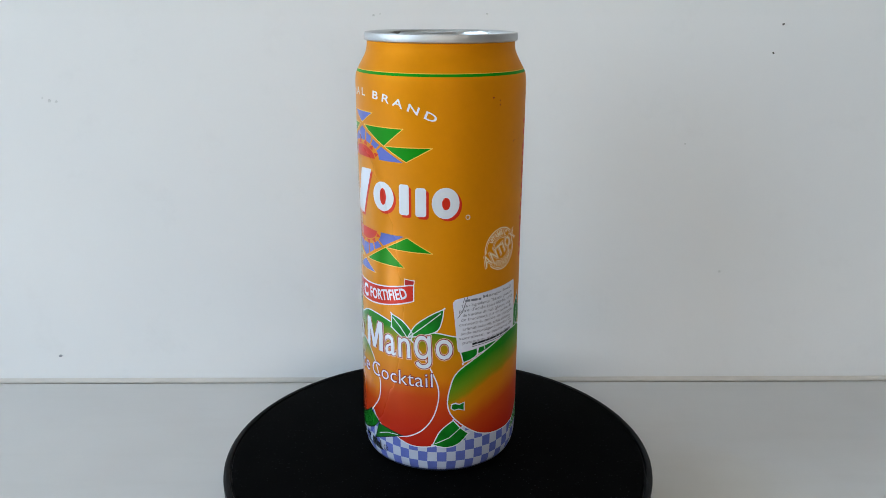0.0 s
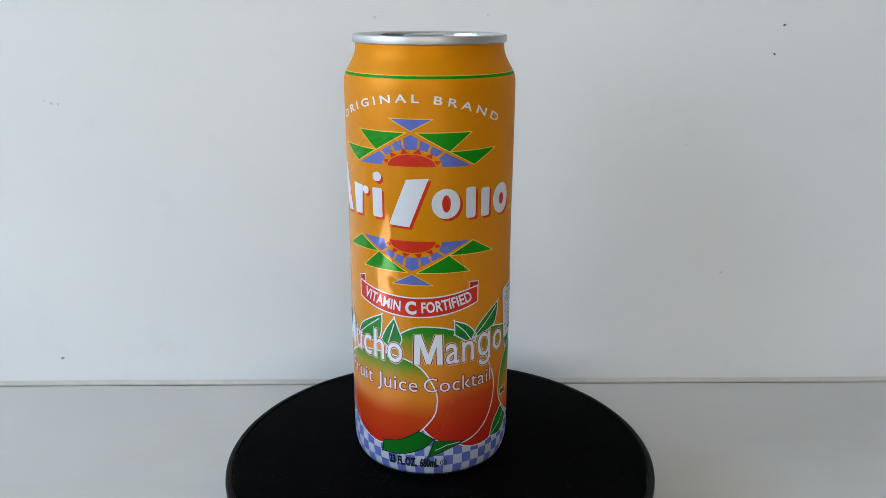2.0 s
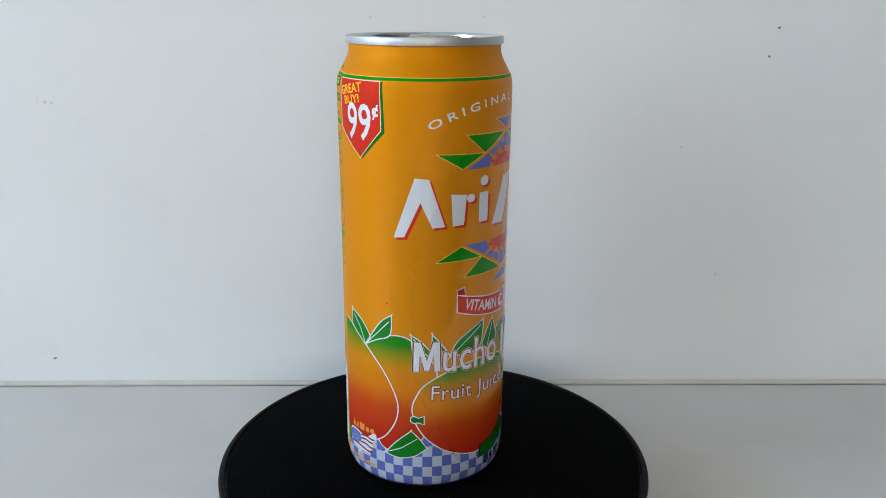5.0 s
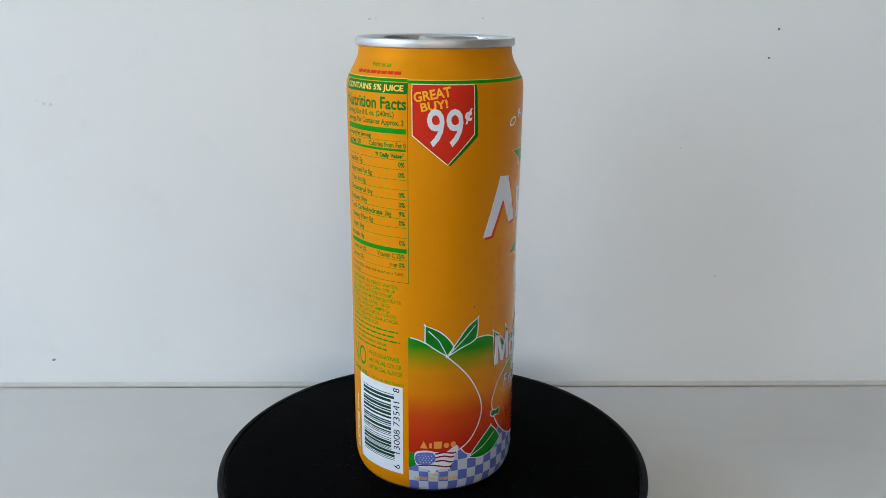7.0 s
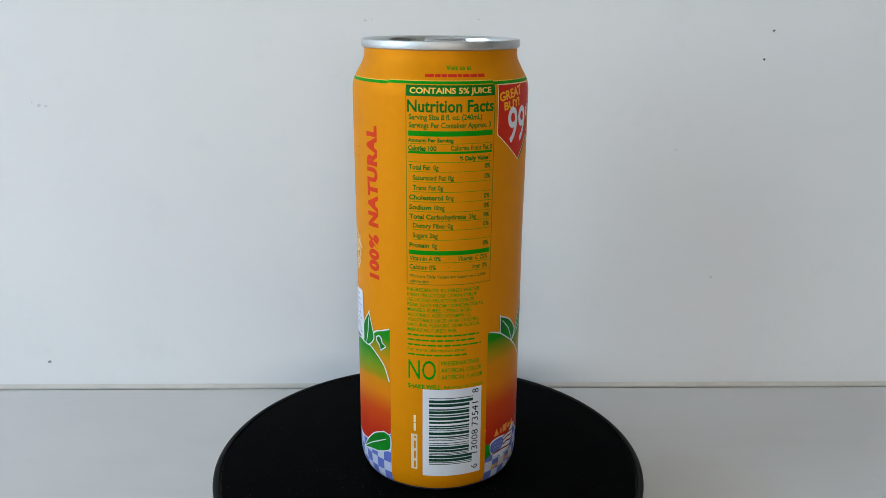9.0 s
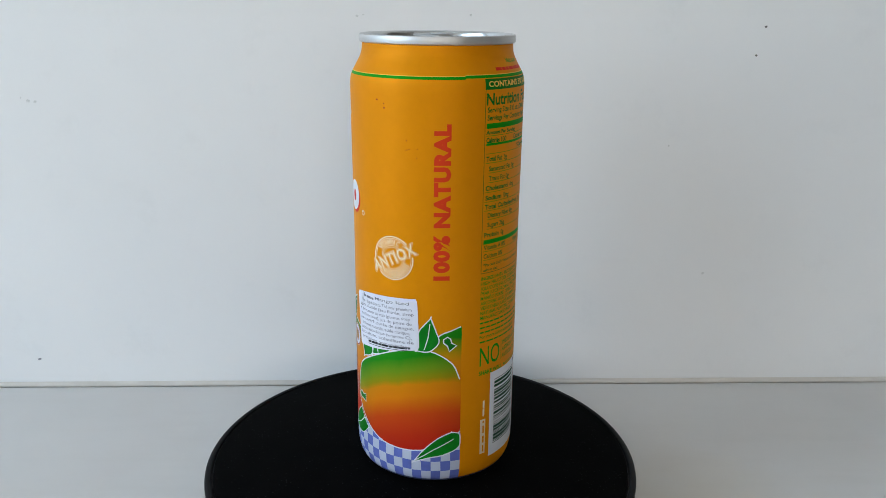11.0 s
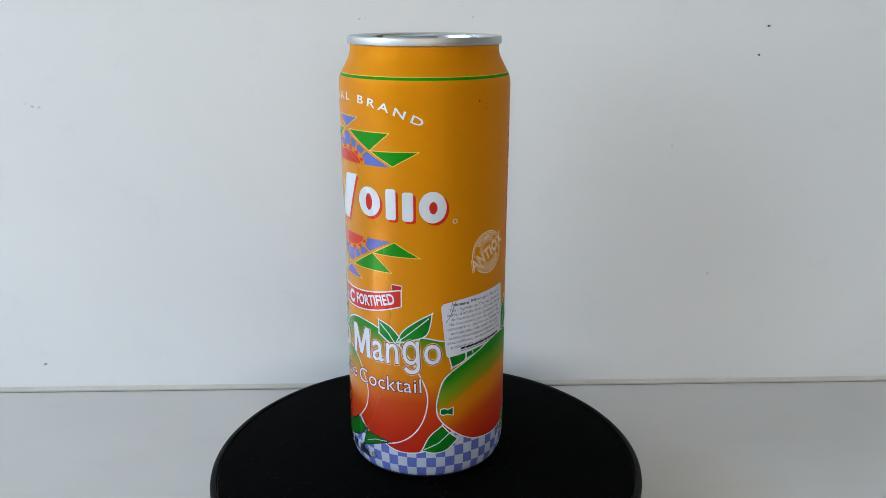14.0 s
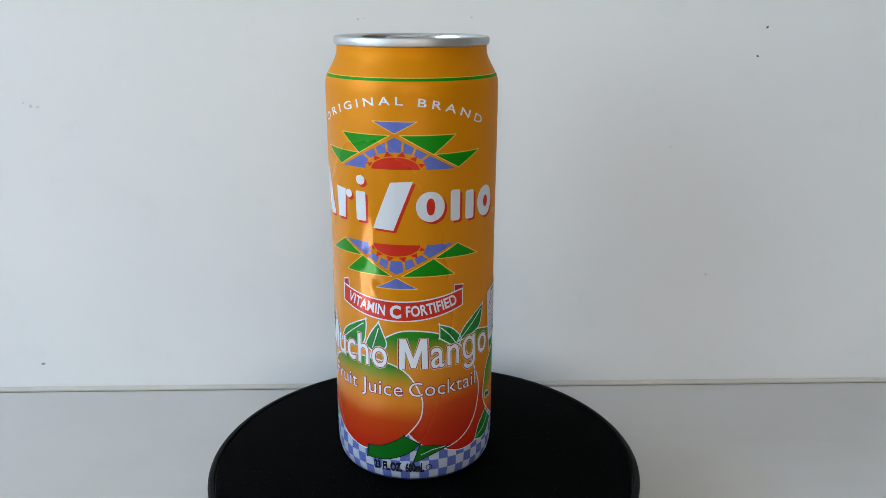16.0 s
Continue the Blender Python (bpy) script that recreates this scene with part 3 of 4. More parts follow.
def lid_tab():
    """The pull tab: a rounded plate with a finger hole and a rivet, lying along u at the lid's middle."""
    n = 40
    outer, inner = [], []
    for i in range(n):
        a = 2 * math.pi * i / n
        w = 7.6 + 1.2 * math.cos(a)
        outer.append((12.6 * math.cos(a) - 5.6, w * math.sin(a)))
        inner.append((4.6 * math.cos(a) - 11.5, 4.4 * math.sin(a)))
    bm = bmesh.new()
    levels = []
    for loop, z0, z1 in ((outer, 193.2, 194.8), (inner, 193.4, 194.6)):
        levels.append([[bm.verts.new((x * MM, y * MM, z * MM)) for x, y in loop] for z in (z0, z1)])
    (ob, ot), (ib, it) = levels
    for i in range(n):
        j = (i + 1) % n
        for q in ((ot[i], ot[j], it[j], it[i]), (ob[j], ob[i], ib[i], ib[j]), (ob[i], ob[j], ot[j], ot[i]), (ib[j], ib[i], it[i], it[j])):
            bm.faces.new(q)
    bmesh.ops.recalc_face_normals(bm, faces=bm.faces)
    edges = [e for e in bm.edges if e.calc_face_angle(0) > 1.0]
    bmesh.ops.bevel(bm, geom=edges, offset=0.0005, segments=2, affect="EDGES")
    tab = part("tab", bm, ALU, lid, "aluminium pull tab")
    tab.matrix_local = pose(0, 0, 0, 0, 0, TAB_TURN)
    rivet_bm = bmesh.new()
    add_lathe(rivet_bm, [(3.4, 189.8), (3.3, 194.8), (2.6, 195.1), (0, 195.0)], 32)
    rivet = part("rivet", rivet_bm, ALU_LID, lid)
    rivet.matrix_local = pose(1.0 * MM * math.cos(radians(TAB_TURN)), 1.0 * MM * math.sin(radians(TAB_TURN)), 0)


TAB_TURN = 12.0
lid_tab()

# ---- the can: printing, front ----
U0, U1, U2 = -86.0, 100.0, 143.97            # the picture runs from U0 to U1, the text panel from U1 to U2
Art().rect(U0, U1, 178.9, 180.0).done("stripe", GREEN, 1, "thin green printed stripe")
Art().rect(U1, U2, 179.3, 180.4).done("stripe", GREEN, 1, "thin green printed stripe")
Art().rect(U0, U1, 180.0, 180.25).rect(U1, U2, 180.4, 180.65).done("stripe_edge", PALE, 1)


def arch(u):
    return 169.9 - 0.0061 * u * u


Art().text("ORIGINAL BRAND", -39.8, 38.4, 0, 3.1, 0.012, 1.5, path=arch).done("arched_lettering", WHITE, 1, "white arched lettering")


def sunburst(flip):
    """The fan of violet cells over a red half sun, with green wings; flip turns it upside down."""
    def at(u, z):
        return (u, 144.3 + z) if not flip else (u, 113.0 - z)

    def shape(pts):
        return [at(*p) for p in pts]

    greens = [[(-25.2, 13.8), (-1.9, 13.7), (-15.6, 6.0)], [(-37.6, 6.6), (-15.6, 6.1), (-26.4, 0.3)]]
    b = Art()
    for tri in greens:
        for s in (-1, 1):
            pts = shape([(s * x, y) for x, y in tri])
            Art().poly(pts).done("wing", GREEN, 1, "green printed triangle")
            b.stroke([pts[0], pts[1]], 0.35).stroke([pts[1], pts[2]], 0.35).stroke([pts[2], pts[0]], 0.35)
    tip = shape([(-9.3, 19.2), (9.0, 19.1), (0.0, 14.3)])
    Art().poly(tip).done("tip", BLUE, 1)
    b.stroke([tip[0], tip[1]], 0.3).stroke([tip[1], tip[2]], 0.3).stroke([tip[2], tip[0]], 0.3)
    b.done("wing_edge", PALE, 2)
    Art().poly(shape([(-24.8, 0.0), (0.0, 12.9), (25.0, 0.0)])).done("fan", BLUE, 1, "violet printed fan")
    ribs = Art()
    for deg in (24, 47, 73, 107, 133, 156):
        c, s = math.cos(radians(deg)), math.sin(radians(deg))
        far = 13.6 * 25.5 / (13.6 * abs(c) + 25.5 * s) if c else 13.6
        ribs.stroke(shape([(c * 9.5, s * 6.0), (c * far * 1.0, s * far * 1.0)]), 0.95)
    ribs.done("rib", ORANGE, 2)
    Art().poly(shape([(12.6 * math.cos(math.pi * i / 30), 7.0 * math.sin(math.pi * i / 30) ** 0.9) for i in range(31)])).done("halo", ORANGE, 3)
    spikes = Art()
    for k in range(6):
        m = math.pi * (k + 0.62) / 6.25
        spikes.poly(shape([(10.6 * math.cos(m - 0.17), 5.5 * math.sin(m - 0.17)), (10.6 * math.cos(m + 0.17), 5.5 * math.sin(m + 0.17)),
                           (13.0 * math.cos(m), 7.6 * math.sin(m))]))
    spikes.done("spike", RED, 4)
    Art().poly(shape([(10.0 * math.cos(math.pi * i / 30), 5.0 * math.sin(math.pi * i / 30)) for i in range(31)])).done("half_sun", RED, 4, "red printed half sun")


sunburst(False)
sunburst(True)


def wordmark():
    """The maker's mark as plain white shapes on red shadows."""
    def round_box(u0, u1, z0, z1, r):
        pts = []
        for cu, cz, a0 in ((u1 - r, z1 - r, 0), (u0 + r, z1 - r, 90), (u0 + r, z0 + r, 180), (u1 - r, z0 + r, 270)):
            pts += [(cu + r * math.cos(radians(a0 + 15 * i)), cz + r * math.sin(radians(a0 + 15 * i))) for i in range(7)]
        return pts

    def disc(u, z, a, b, turn=0.0):
        return [(u + a * math.cos(0.1963 * i), z + b * math.sin(0.1963 * i)) for i in range(32)]

    shapes = [[(-54.6, 117.0), (-50.2, 117.3), (-43.6, 131.6), (-38.8, 121.2), (-33.6, 121.6), (-40.2, 141.0), (-45.8, 141.6)],
              [(-30.4, 121.6), (-25.4, 121.8), (-24.4, 134.2), (-31.2, 134.8)],
              round_box(-18.2, -13.2, 122.0, 134.4, 0.8), disc(-15.6, 139.1, 2.2, 2.0), disc(-22.4, 132.6, 1.9, 1.7),
              [(-10.0, 119.6), (-1.0, 119.0), (7.2, 139.6), (-2.0, 139.0)],
              disc(14.3, 129.0, 6.0, 6.3), round_box(22.9, 27.4, 122.4, 135.4, 1.2), round_box(30.2, 34.8, 122.2, 134.4, 1.2), disc(42.8, 128.2, 5.7, 6.6)]
    for k, s in enumerate(shapes):
        Art().poly([(u + 1.1, z - 1.0) for u, z in s]).done("shape_shadow", RED, 1)
        Art().poly(s).done("white_shape", WHITE, 2, "bold white printed shape with a red shadow")
    Art().poly(disc(14.4, 129.0, 1.8, 3.6)).done("inner_disc", RED, 3)
    Art().poly(disc(43.0, 128.0, 1.7, 2.6)).done("inner_disc", RED, 3)
    Art().ring(52.2, 122.0, 0.75, 1.05, 24).done("trade_ring", WHITE, 2)


wordmark()


def low_arc(u):
    return 79.5 + 0.0062 * u * u


def ribbon():
    top, bot = lambda u: 88.2 + 0.0048 * u * u, low_arc
    us = [-28.0 + 57.2 * i / 30 for i in range(31)]
    outline = [(u, top(u)) for u in us] + [(u, bot(u)) for u in reversed(us)]
    curl_l = [(-28.2, 94.0), (-24.6, 94.9), (-24.3, 91.4), (-28.0, 91.9)]
    curl_r = [(25.0, 94.4), (29.6, 94.0), (29.2, 91.9), (25.0, 91.4)]
    Art().poly(outline).done("ribbon", RED, 1, "red ribbon with a white edge")
    fold = ink("ribbon_fold_ink", (0.40, 0.016, 0.016))
    Art().poly(curl_l).done("ribbon_curl", fold, 2)
    Art().poly(curl_r).done("ribbon_curl", fold, 2)
    e = Art().stroke(outline, 0.55, True)
    e.stroke(curl_l, 0.45, True)
    e.stroke(curl_r, 0.45, True)
    e.done("ribbon_edge", WHITE, 3)
    base = lambda u: low_arc(u) + 2.1
    Art().text("VITAMIN", -25.0, -5.4, 0, 4.5, 0.018, path=base).text("C", -3.2, 1.8, 0, 5.2, 0.045, path=lambda u: low_arc(u) + 1.6) \
        .text("FORTIFIED", 4.0, 26.6, 0, 4.5, 0.025, path=base).done("ribbon_lettering", WHITE, 4, "white capitals on the ribbon")


ribbon()


# ---- mangoes, leaves and the checked cloth ----
def clip(pts):
    return [(min(max(u, U0), U1), z) for u, z in pts]


Art().rect(U0, U1, 3.3, 30.0).done("cloth", CLOTH, 1, "white ground of the checked cloth")
ROWS = (3.35, 8.3, 13.2, 18.3, 23.2, 28.1)
rnd = random.Random(5)
PITCH = (U1 - U0) / 43


def wob(on=True):
    return rnd.uniform(-0.12, 0.12) * on


for r in range(5):
    for c in range(43):
        if (r + c) % 2 == 0:
            a, b = U0 + c * PITCH, U0 + (c + 1) * PITCH
            Art().poly([(a + wob(c > 0), ROWS[r] + wob()), (b + wob(c < 42), ROWS[r] + wob()), (b + wob(c < 42), ROWS[r + 1] + wob()), (a + wob(c > 0), ROWS[r + 1] + wob())]) \
                .done("check", BLUE, 2)


def fruit(name, pts, layer, low, high, slope=0.0, mid=0.0, curve=0.0, stops=FRUIT_STOPS, edge=0.55, smooth=True):
    line = clip(spline(pts)) if smooth else pts
    m = shaded_ink(name + "_ink", stops, low, high, slope, mid, curve)
    f = Art().poly(line).done("mango", m, layer, "mango print shading from green to red")
    e = Art()
    inside = [U0 < p[0] < U1 for p in line]
    if all(inside):
        e.stroke(line, edge, True)
    else:
        start = next(i for i in range(len(line)) if inside[i] and not inside[i - 1])
        run = []
        for i in range(len(line) + 1):
            k = (start + i) % len(line)
            if inside[k] and i < len(line):
                run.append(line[k])
            elif len(run) > 1:
                e.stroke(run, edge)
                run = []
    e.done("outline", WHITE, layer + 1, "white outline", parent=f)
    return f


fruit("rear_left", [(-69, 56), (-69.5, 67), (-60.5, 72.8), (-52, 74.2), (-45.5, 71), (-38, 62), (-36, 48), (-40, 32), (-48, 21), (-57, 19.5), (-64, 26)], 3, 18, 76)
fruit("rear_right", [(22, 60), (25, 67), (36, 71), (46, 69.3), (57, 66), (62, 50), (56, 32), (45, 20), (36, 15.8), (25, 16), (18, 22), (20, 40)], 3, 16, 78)
fruit("far_right", [(83, 60), (89, 71.5), (95, 75), (104, 76), (108, 60), (104, 40), (90, 45)], 3, 20, 78)
fruit("middle", [(-12, 56), (-11.3, 66), (-1, 74), (9, 75.2), (20, 72.4), (30, 64.5), (37, 53), (40.2, 43), (38.3, 32), (33, 24), (25, 19.3), (17, 18.8), (9, 22), (0, 32), (-8, 44)],
      5, 16, 78, slope=0.05)
fruit("left", [(-92, 73), (-86, 75.4), (-78.7, 73.5), (-69.6, 67.2), (-60, 57), (-54, 45), (-54, 36), (-59, 27), (-66, 22.5), (-76, 20.5), (-90, 22), (-94, 45)], 7, 18, 79)
fruit("front", [(-47.2, 40), (-45.4, 47), (-41.0, 53), (-31, 58.4), (-18, 61.3), (-5, 60.2), (4, 55.5), (9.6, 46), (10.6, 39), (8.2, 31.5), (-1.5, 21.5), (-12, 17.2), (-21, 16.6),
                (-34, 21.3), (-43.4, 30)], 7, 14, 64)
fruit("right", [(44.2, 36), (45.2, 45), (48.6, 52.4), (58.7, 58.9), (73.3, 65.1), (85.6, 66.2), (95.5, 60.5), (99.4, 52.5), (104, 40), (98.6, 26), (85, 19.2), (71, 18), (58.7, 20.8),
                (48, 28.9)], 7, 17, 68, slope=0.32, mid=70.0, curve=0.0065,
      stops=[(0.0, RD), (0.12, (0.50, 0.030, 0.008)), (0.32, RO), (0.50, O), (0.60, (0.60, 0.21, 0.003)), (0.65, YG), (0.74, (0.14, 0.26, 0.01)), (0.86, GR), (1.0, GR)])


def leaf(pts, layer, rib, dark=False, edge=0.5, tips=(0,)):
    """A printed leaf with its midrib; tips: which of its points are sharp."""
    line = []
    for i, p in enumerate(pts):
        line += [p, p] if i in tips else [p]
    pts = []
    for p in clip(spline(line, n=4)):
        if not pts or math.hypot(p[0] - pts[-1][0], p[1] - pts[-1][1]) > 0.12:
            pts.append(p)
    f = Art().poly(pts).done("leaf", LEAF if not dark else DEEP, layer, "green printed leaf")
    e = Art().stroke(pts, edge, True)
    e.done("leaf_edge", BLACK if dark else WHITE, layer + 1, parent=f)
    if rib:
        Art().stroke(rib, edge * 0.8).done("midrib", WHITE, layer + 2, parent=f)


leaf([(-78.8, 81.2), (-72, 78), (-66.8, 71.5), (-69.6, 67.4), (-75, 71), (-78.9, 73.8)], 9, [(-77.5, 79), (-73, 74.5), (-69.6, 67.6)], tips=(0, 3, 5))
leaf([(-69.6, 67.4), (-66.5, 72), (-61, 79.5), (-56, 83.1), (-56.2, 76), (-58, 73), (-63, 71)], 9, [(-57.2, 80), (-63, 74), (-69.4, 67.6)], tips=(0, 3))
leaf([(-30.9, 65.7), (-28, 71), (-22.5, 74.8), (-14.6, 78.8), (-14.6, 74), (-16.5, 67), (-24, 65)], 9, [(-16, 76.5), (-23, 71.5), (-30, 66)], tips=(0, 3))
leaf([(-15.2, 66.7), (-12.5, 72.5), (-8.3, 78.2), (-6.2, 73), (-4.8, 68), (-9, 64)], 9, [(-8.4, 75.5), (-10, 70.5), (-11.5, 66)], tips=(0, 2))
leaf([(-47.5, 75), (-43, 72), (-37, 65), (-42, 63), (-46.4, 66)], 9, [(-46.5, 73.5), (-43.5, 69.5), (-40, 65)], tips=(0, 2))
leaf([(-38.6, 75.5), (-34, 70), (-31, 65), (-35, 62), (-38.6, 67)], 9, None, tips=(0, 2))
leaf([(18.2, 77.4), (24, 75), (28.5, 70), (28, 67.2), (24, 67.4), (18.2, 71.2)], 9, [(18.8, 76), (23, 72), (26, 67.8)], tips=(0, 3, 5))
leaf([(26.5, 68), (30, 74), (36.5, 79), (42.3, 82), (41.6, 77), (39.5, 72), (33, 69.5)], 9, [(41, 80), (34.5, 74.5), (27, 68.2)], tips=(0, 3))
leaf([(80.6, 66), (81.3, 74), (86.7, 81), (89, 75), (90.2, 70), (86, 65.8)], 9, [(86.4, 78.5), (85.6, 72), (84, 66.5)], tips=(0, 2))
leaf([(51, 56.5), (49.5, 66), (57, 68), (57.5, 59.5)], 5, None)
leaf([(58, 59.5), (57.5, 68), (66, 68), (67.5, 63)], 5, [(60, 67), (61.5, 61)])
leaf([(-14.6, 18.4), (-6, 20.5), (2.4, 25.6), (9.1, 21.8), (4, 17), (-6, 13.2), (-15.4, 12.7)], 11, None, True, 0.45, tips=(0, 2, 3, 6))
leaf([(9.4, 20.9), (16, 20.4), (22.9, 19.3), (15.5, 16.4), (6.6, 12.6)], 11, [(9.6, 16.2), (15, 18.5), (21, 19.2)], True, 0.4, tips=(0, 2, 4))
leaf([(37.6, 16.9), (41, 24), (46.7, 29), (50, 25), (53.8, 21.6), (49, 17), (43.5, 15.6)], 11, [(38.5, 17.5), (45, 20.5), (50, 25)], tips=(0, 2, 4))
leaf([(79.3, 12.6), (84, 19), (90, 24.6), (96, 27.4), (99.8, 26), (99.6, 20), (93, 16.6), (86, 15)], 11, [(80, 13.4), (88, 19), (97, 24)], tips=(0, 3))
leaf([(-59.6, 18.4), (-54, 25), (-47.6, 30.6), (-44, 27), (-40.8, 22.4), (-46, 18.6), (-53, 17)], 11, [(-59, 18.8), (-52, 22), (-45, 27)], tips=(0, 2, 4))
Art().poly(clip(spline([(-86, 21.8), (-82.6, 21.2), (-82, 18), (-84, 15.6), (-86, 15.2)], n=3))).done("leaf", LEAF, 9, "green printed leaf")


def stem(u, z, turn):
    c, s = math.cos(turn), math.sin(turn)
    pts = [(u + x * c - y * s, z + x * s + y * c) for x, y in ((-3.0, 1.0), (-1.4, 1.6), (0.4, 1.0), (2.6, 2.2), (3.0, -1.8), (0.4, -1.2), (-1.6, -1.8), (-3.0, -1.0))]
    f = Art().poly(pts).done("stem", DEEP, 12, "cut mango stem")
    Art().stroke(pts, 0.55, True).done("stem_edge", WHITE, 13, parent=f)


stem(-44.8, 36.0, -0.1)
stem(48.8, 35.6, -0.1)
stem(94.6, 69.4, -1.0)


def flavour():
    """The two rows of flavour lettering, white with dark red edges."""
    arc = lambda u: 57.8 + 0.0006 * u * u
    words = (("ucho", -34.2, -4.6, 13.4), ("an\u0261o", 14.4, 46.4, 13.8))
    for bold, name, mat, layer, grow in ((0.042, "flavour_edge", PINK, 14, 0.65), (0.026, "flavour_line", MAROON, 15, 0.42), (0.006, "flavour_lettering", WHITE, 16, 0.0)):
        for w, a, b, cap in words:
            Art().text(w, a - grow, b + grow, 0, cap * 0.98, bold, 1.06, path=arc).done(name, mat, layer, "bold white lettering with a red edge" if grow == 0 else "")
    for a, w, h in ((-46.6, 11.4, 13.2), (0.6, 12.4, 13.8)):
        z = arc(a + w / 2)
        pts = [(a + x, z + y) for x, y in ((0, 0), (0.3, h), (3.1, h), (w / 2, h * 0.36), (w - 3.1, h), (w - 0.3, h), (w, 0), (w - 2.5, 0), (w - 2.7, h * 0.62),
                                           (w / 2 + 1.0, h * 0.04), (w / 2 - 1.0, h * 0.04), (2.7, h * 0.62), (2.5, 0))]
        Art().stroke(pts + pts[:2], 1.5).done("flavour_edge", PINK, 14.3)
        Art().stroke(pts + pts[:2], 1.0).done("flavour_line", MAROON, 15.3)
        Art().poly(pts).done("flavour_lettering", WHITE, 16, "bold white lettering with a red edge")
    low = lambda u: 44.8 + 0.0004 * u * u
    for bold, name, mat, layer, grow in ((0.030, "subtitle_edge", MAROON, 17, 0.3), (-0.006, "subtitle_lettering", WHITE, 18, 0.0)):
        for w, a, b in (("Fruit", -39.0, -20.6), ("Juice", -17.6, 2.0), ("Cocktail", 4.8, 37.6)):
            Art().text(w, a - grow, b + grow, 0, 6.6, bold, 1.04, path=low).done(name, mat, layer, "slim white lettering" if grow == 0 else "")


flavour()
Art().text("23 FL.OZ.", -12.0, 1.4, 7.8, 4.0, 0.06).text("680mL", 2.8, 11.2, 7.8, 4.0, 0.06).done("volume_lettering", BLACK, 12, "black volume lettering")
Art().ring(13.4, 9.8, 1.15, 1.5, 28).text("U", 12.8, 14.0, 9.1, 1.4).done("seal", BLACK, 12)


# ---- the price badge, the map, the round seal ----
def badge():
    pts = [(-84.0, 178.7), (-59.9, 178.5), (-59.5, 159.6), (-70.2, 147.9), (-83.9, 159.3)]
    Art().poly([(-60.8, 178.5), (-58.7, 178.3), (-57.9, 158.8), (-69.0, 147.7), (-70.7, 147.8), (-60.8, 159)]).done("badge_shadow", DEEP, 1)
    b = Art().poly(pts).done("price_badge", RED, 2, "red five-sided price badge")
    Art().stroke(pts, 0.4, True).done("badge_edge", CREAM, 3, parent=b)
    Art().text("GREAT", -83.0, -68.6, 172.0, 3.4, 0.03, turn=10).text("BUY!", -80.4, -70.0, 168.5, 3.0, 0.03, turn=9).done("badge_lettering", YELLOW, 3, parent=b)
    Art().text("99", -78.2, -64.2, 155.2, 13.6, 0.012, span=(155.0, 169.6)).text("\u00a2", -63.6, -60.6, 164.2, 5.0, 0.03, span=(163.6, 169.6)).done("price", WHITE, 4, "bold white price", parent=b)


badge()


def flag_map():
    outline = spline([(-83, 22.4), (-78, 23.6), (-72, 22.6), (-69, 23.2), (-65.6, 25.6), (-64.2, 24.2), (-66, 20.6), (-66.6, 17.4), (-68.2, 15.6), (-67.4, 13.2), (-69, 14.6), (-73, 14.4),
                      (-75.6, 12.4), (-77.4, 14.4), (-81, 15.2), (-83, 17.6)], n=4)
    f = Art().poly(outline).done("map", WHITE, 12, "map filled with stars and stripes")
    Art().poly(spline([(-82.4, 21.9), (-75.2, 22.4), (-75.0, 17.6), (-82.2, 17.0)], n=3)).done("star_field", BLUE, 13, parent=f)
    dots = Art()
    for r in range(4):
        for c in range(5):
            dots.ellipse(-81.4 + c * 1.35 + 0.6 * (r % 2), 21.0 - r * 1.05, 0.22, 0.22, 8)
    dots.done("star", WHITE, 14, parent=f)
    st = Art()
    for k, (a, b, z) in enumerate(((-74.4, -65.4, 22.0), (-74.4, -66.2, 20.2), (-74.4, -66.6, 18.4), (-82.0, -67.2, 16.2))):
        st.stroke([(a + (b - a) * i / 10, z + 0.9 * math.sin(i * 0.55) * (i / 10) + (0.9 if k < 2 else 0.2) * i / 10) for i in range(11)], 0.75)
    st.done("flag_stripe", MAROON, 13, parent=f)
    Art().poly([(-81, 24.6), (-79.4, 28.2), (-77.6, 24.6)]).rect(-77.0, -75.8, 24.8, 27.2).poly([(-75.0, 24.6), (-75.0, 28.0), (-71.4, 28.0), (-71.8, 24.6)]) \
        .ellipse(-69.6, 26.0, 1.2, 1.3, 16).ellipse(-66.6, 26.2, 1.2, 1.4, 16).done("small_mark", ink("pale_orange_ink", (0.80, 0.30, 0.06)), 12, "small pale orange shapes")
    Art().text("AMERICAN COMPANY", -83.6, -64.4, 9.0, 1.7, 0.02).text("AN", -75.6, -72.6, 11.4, 1.2, 0.02).done("map_lettering", YELLOW, 12)


flag_map()


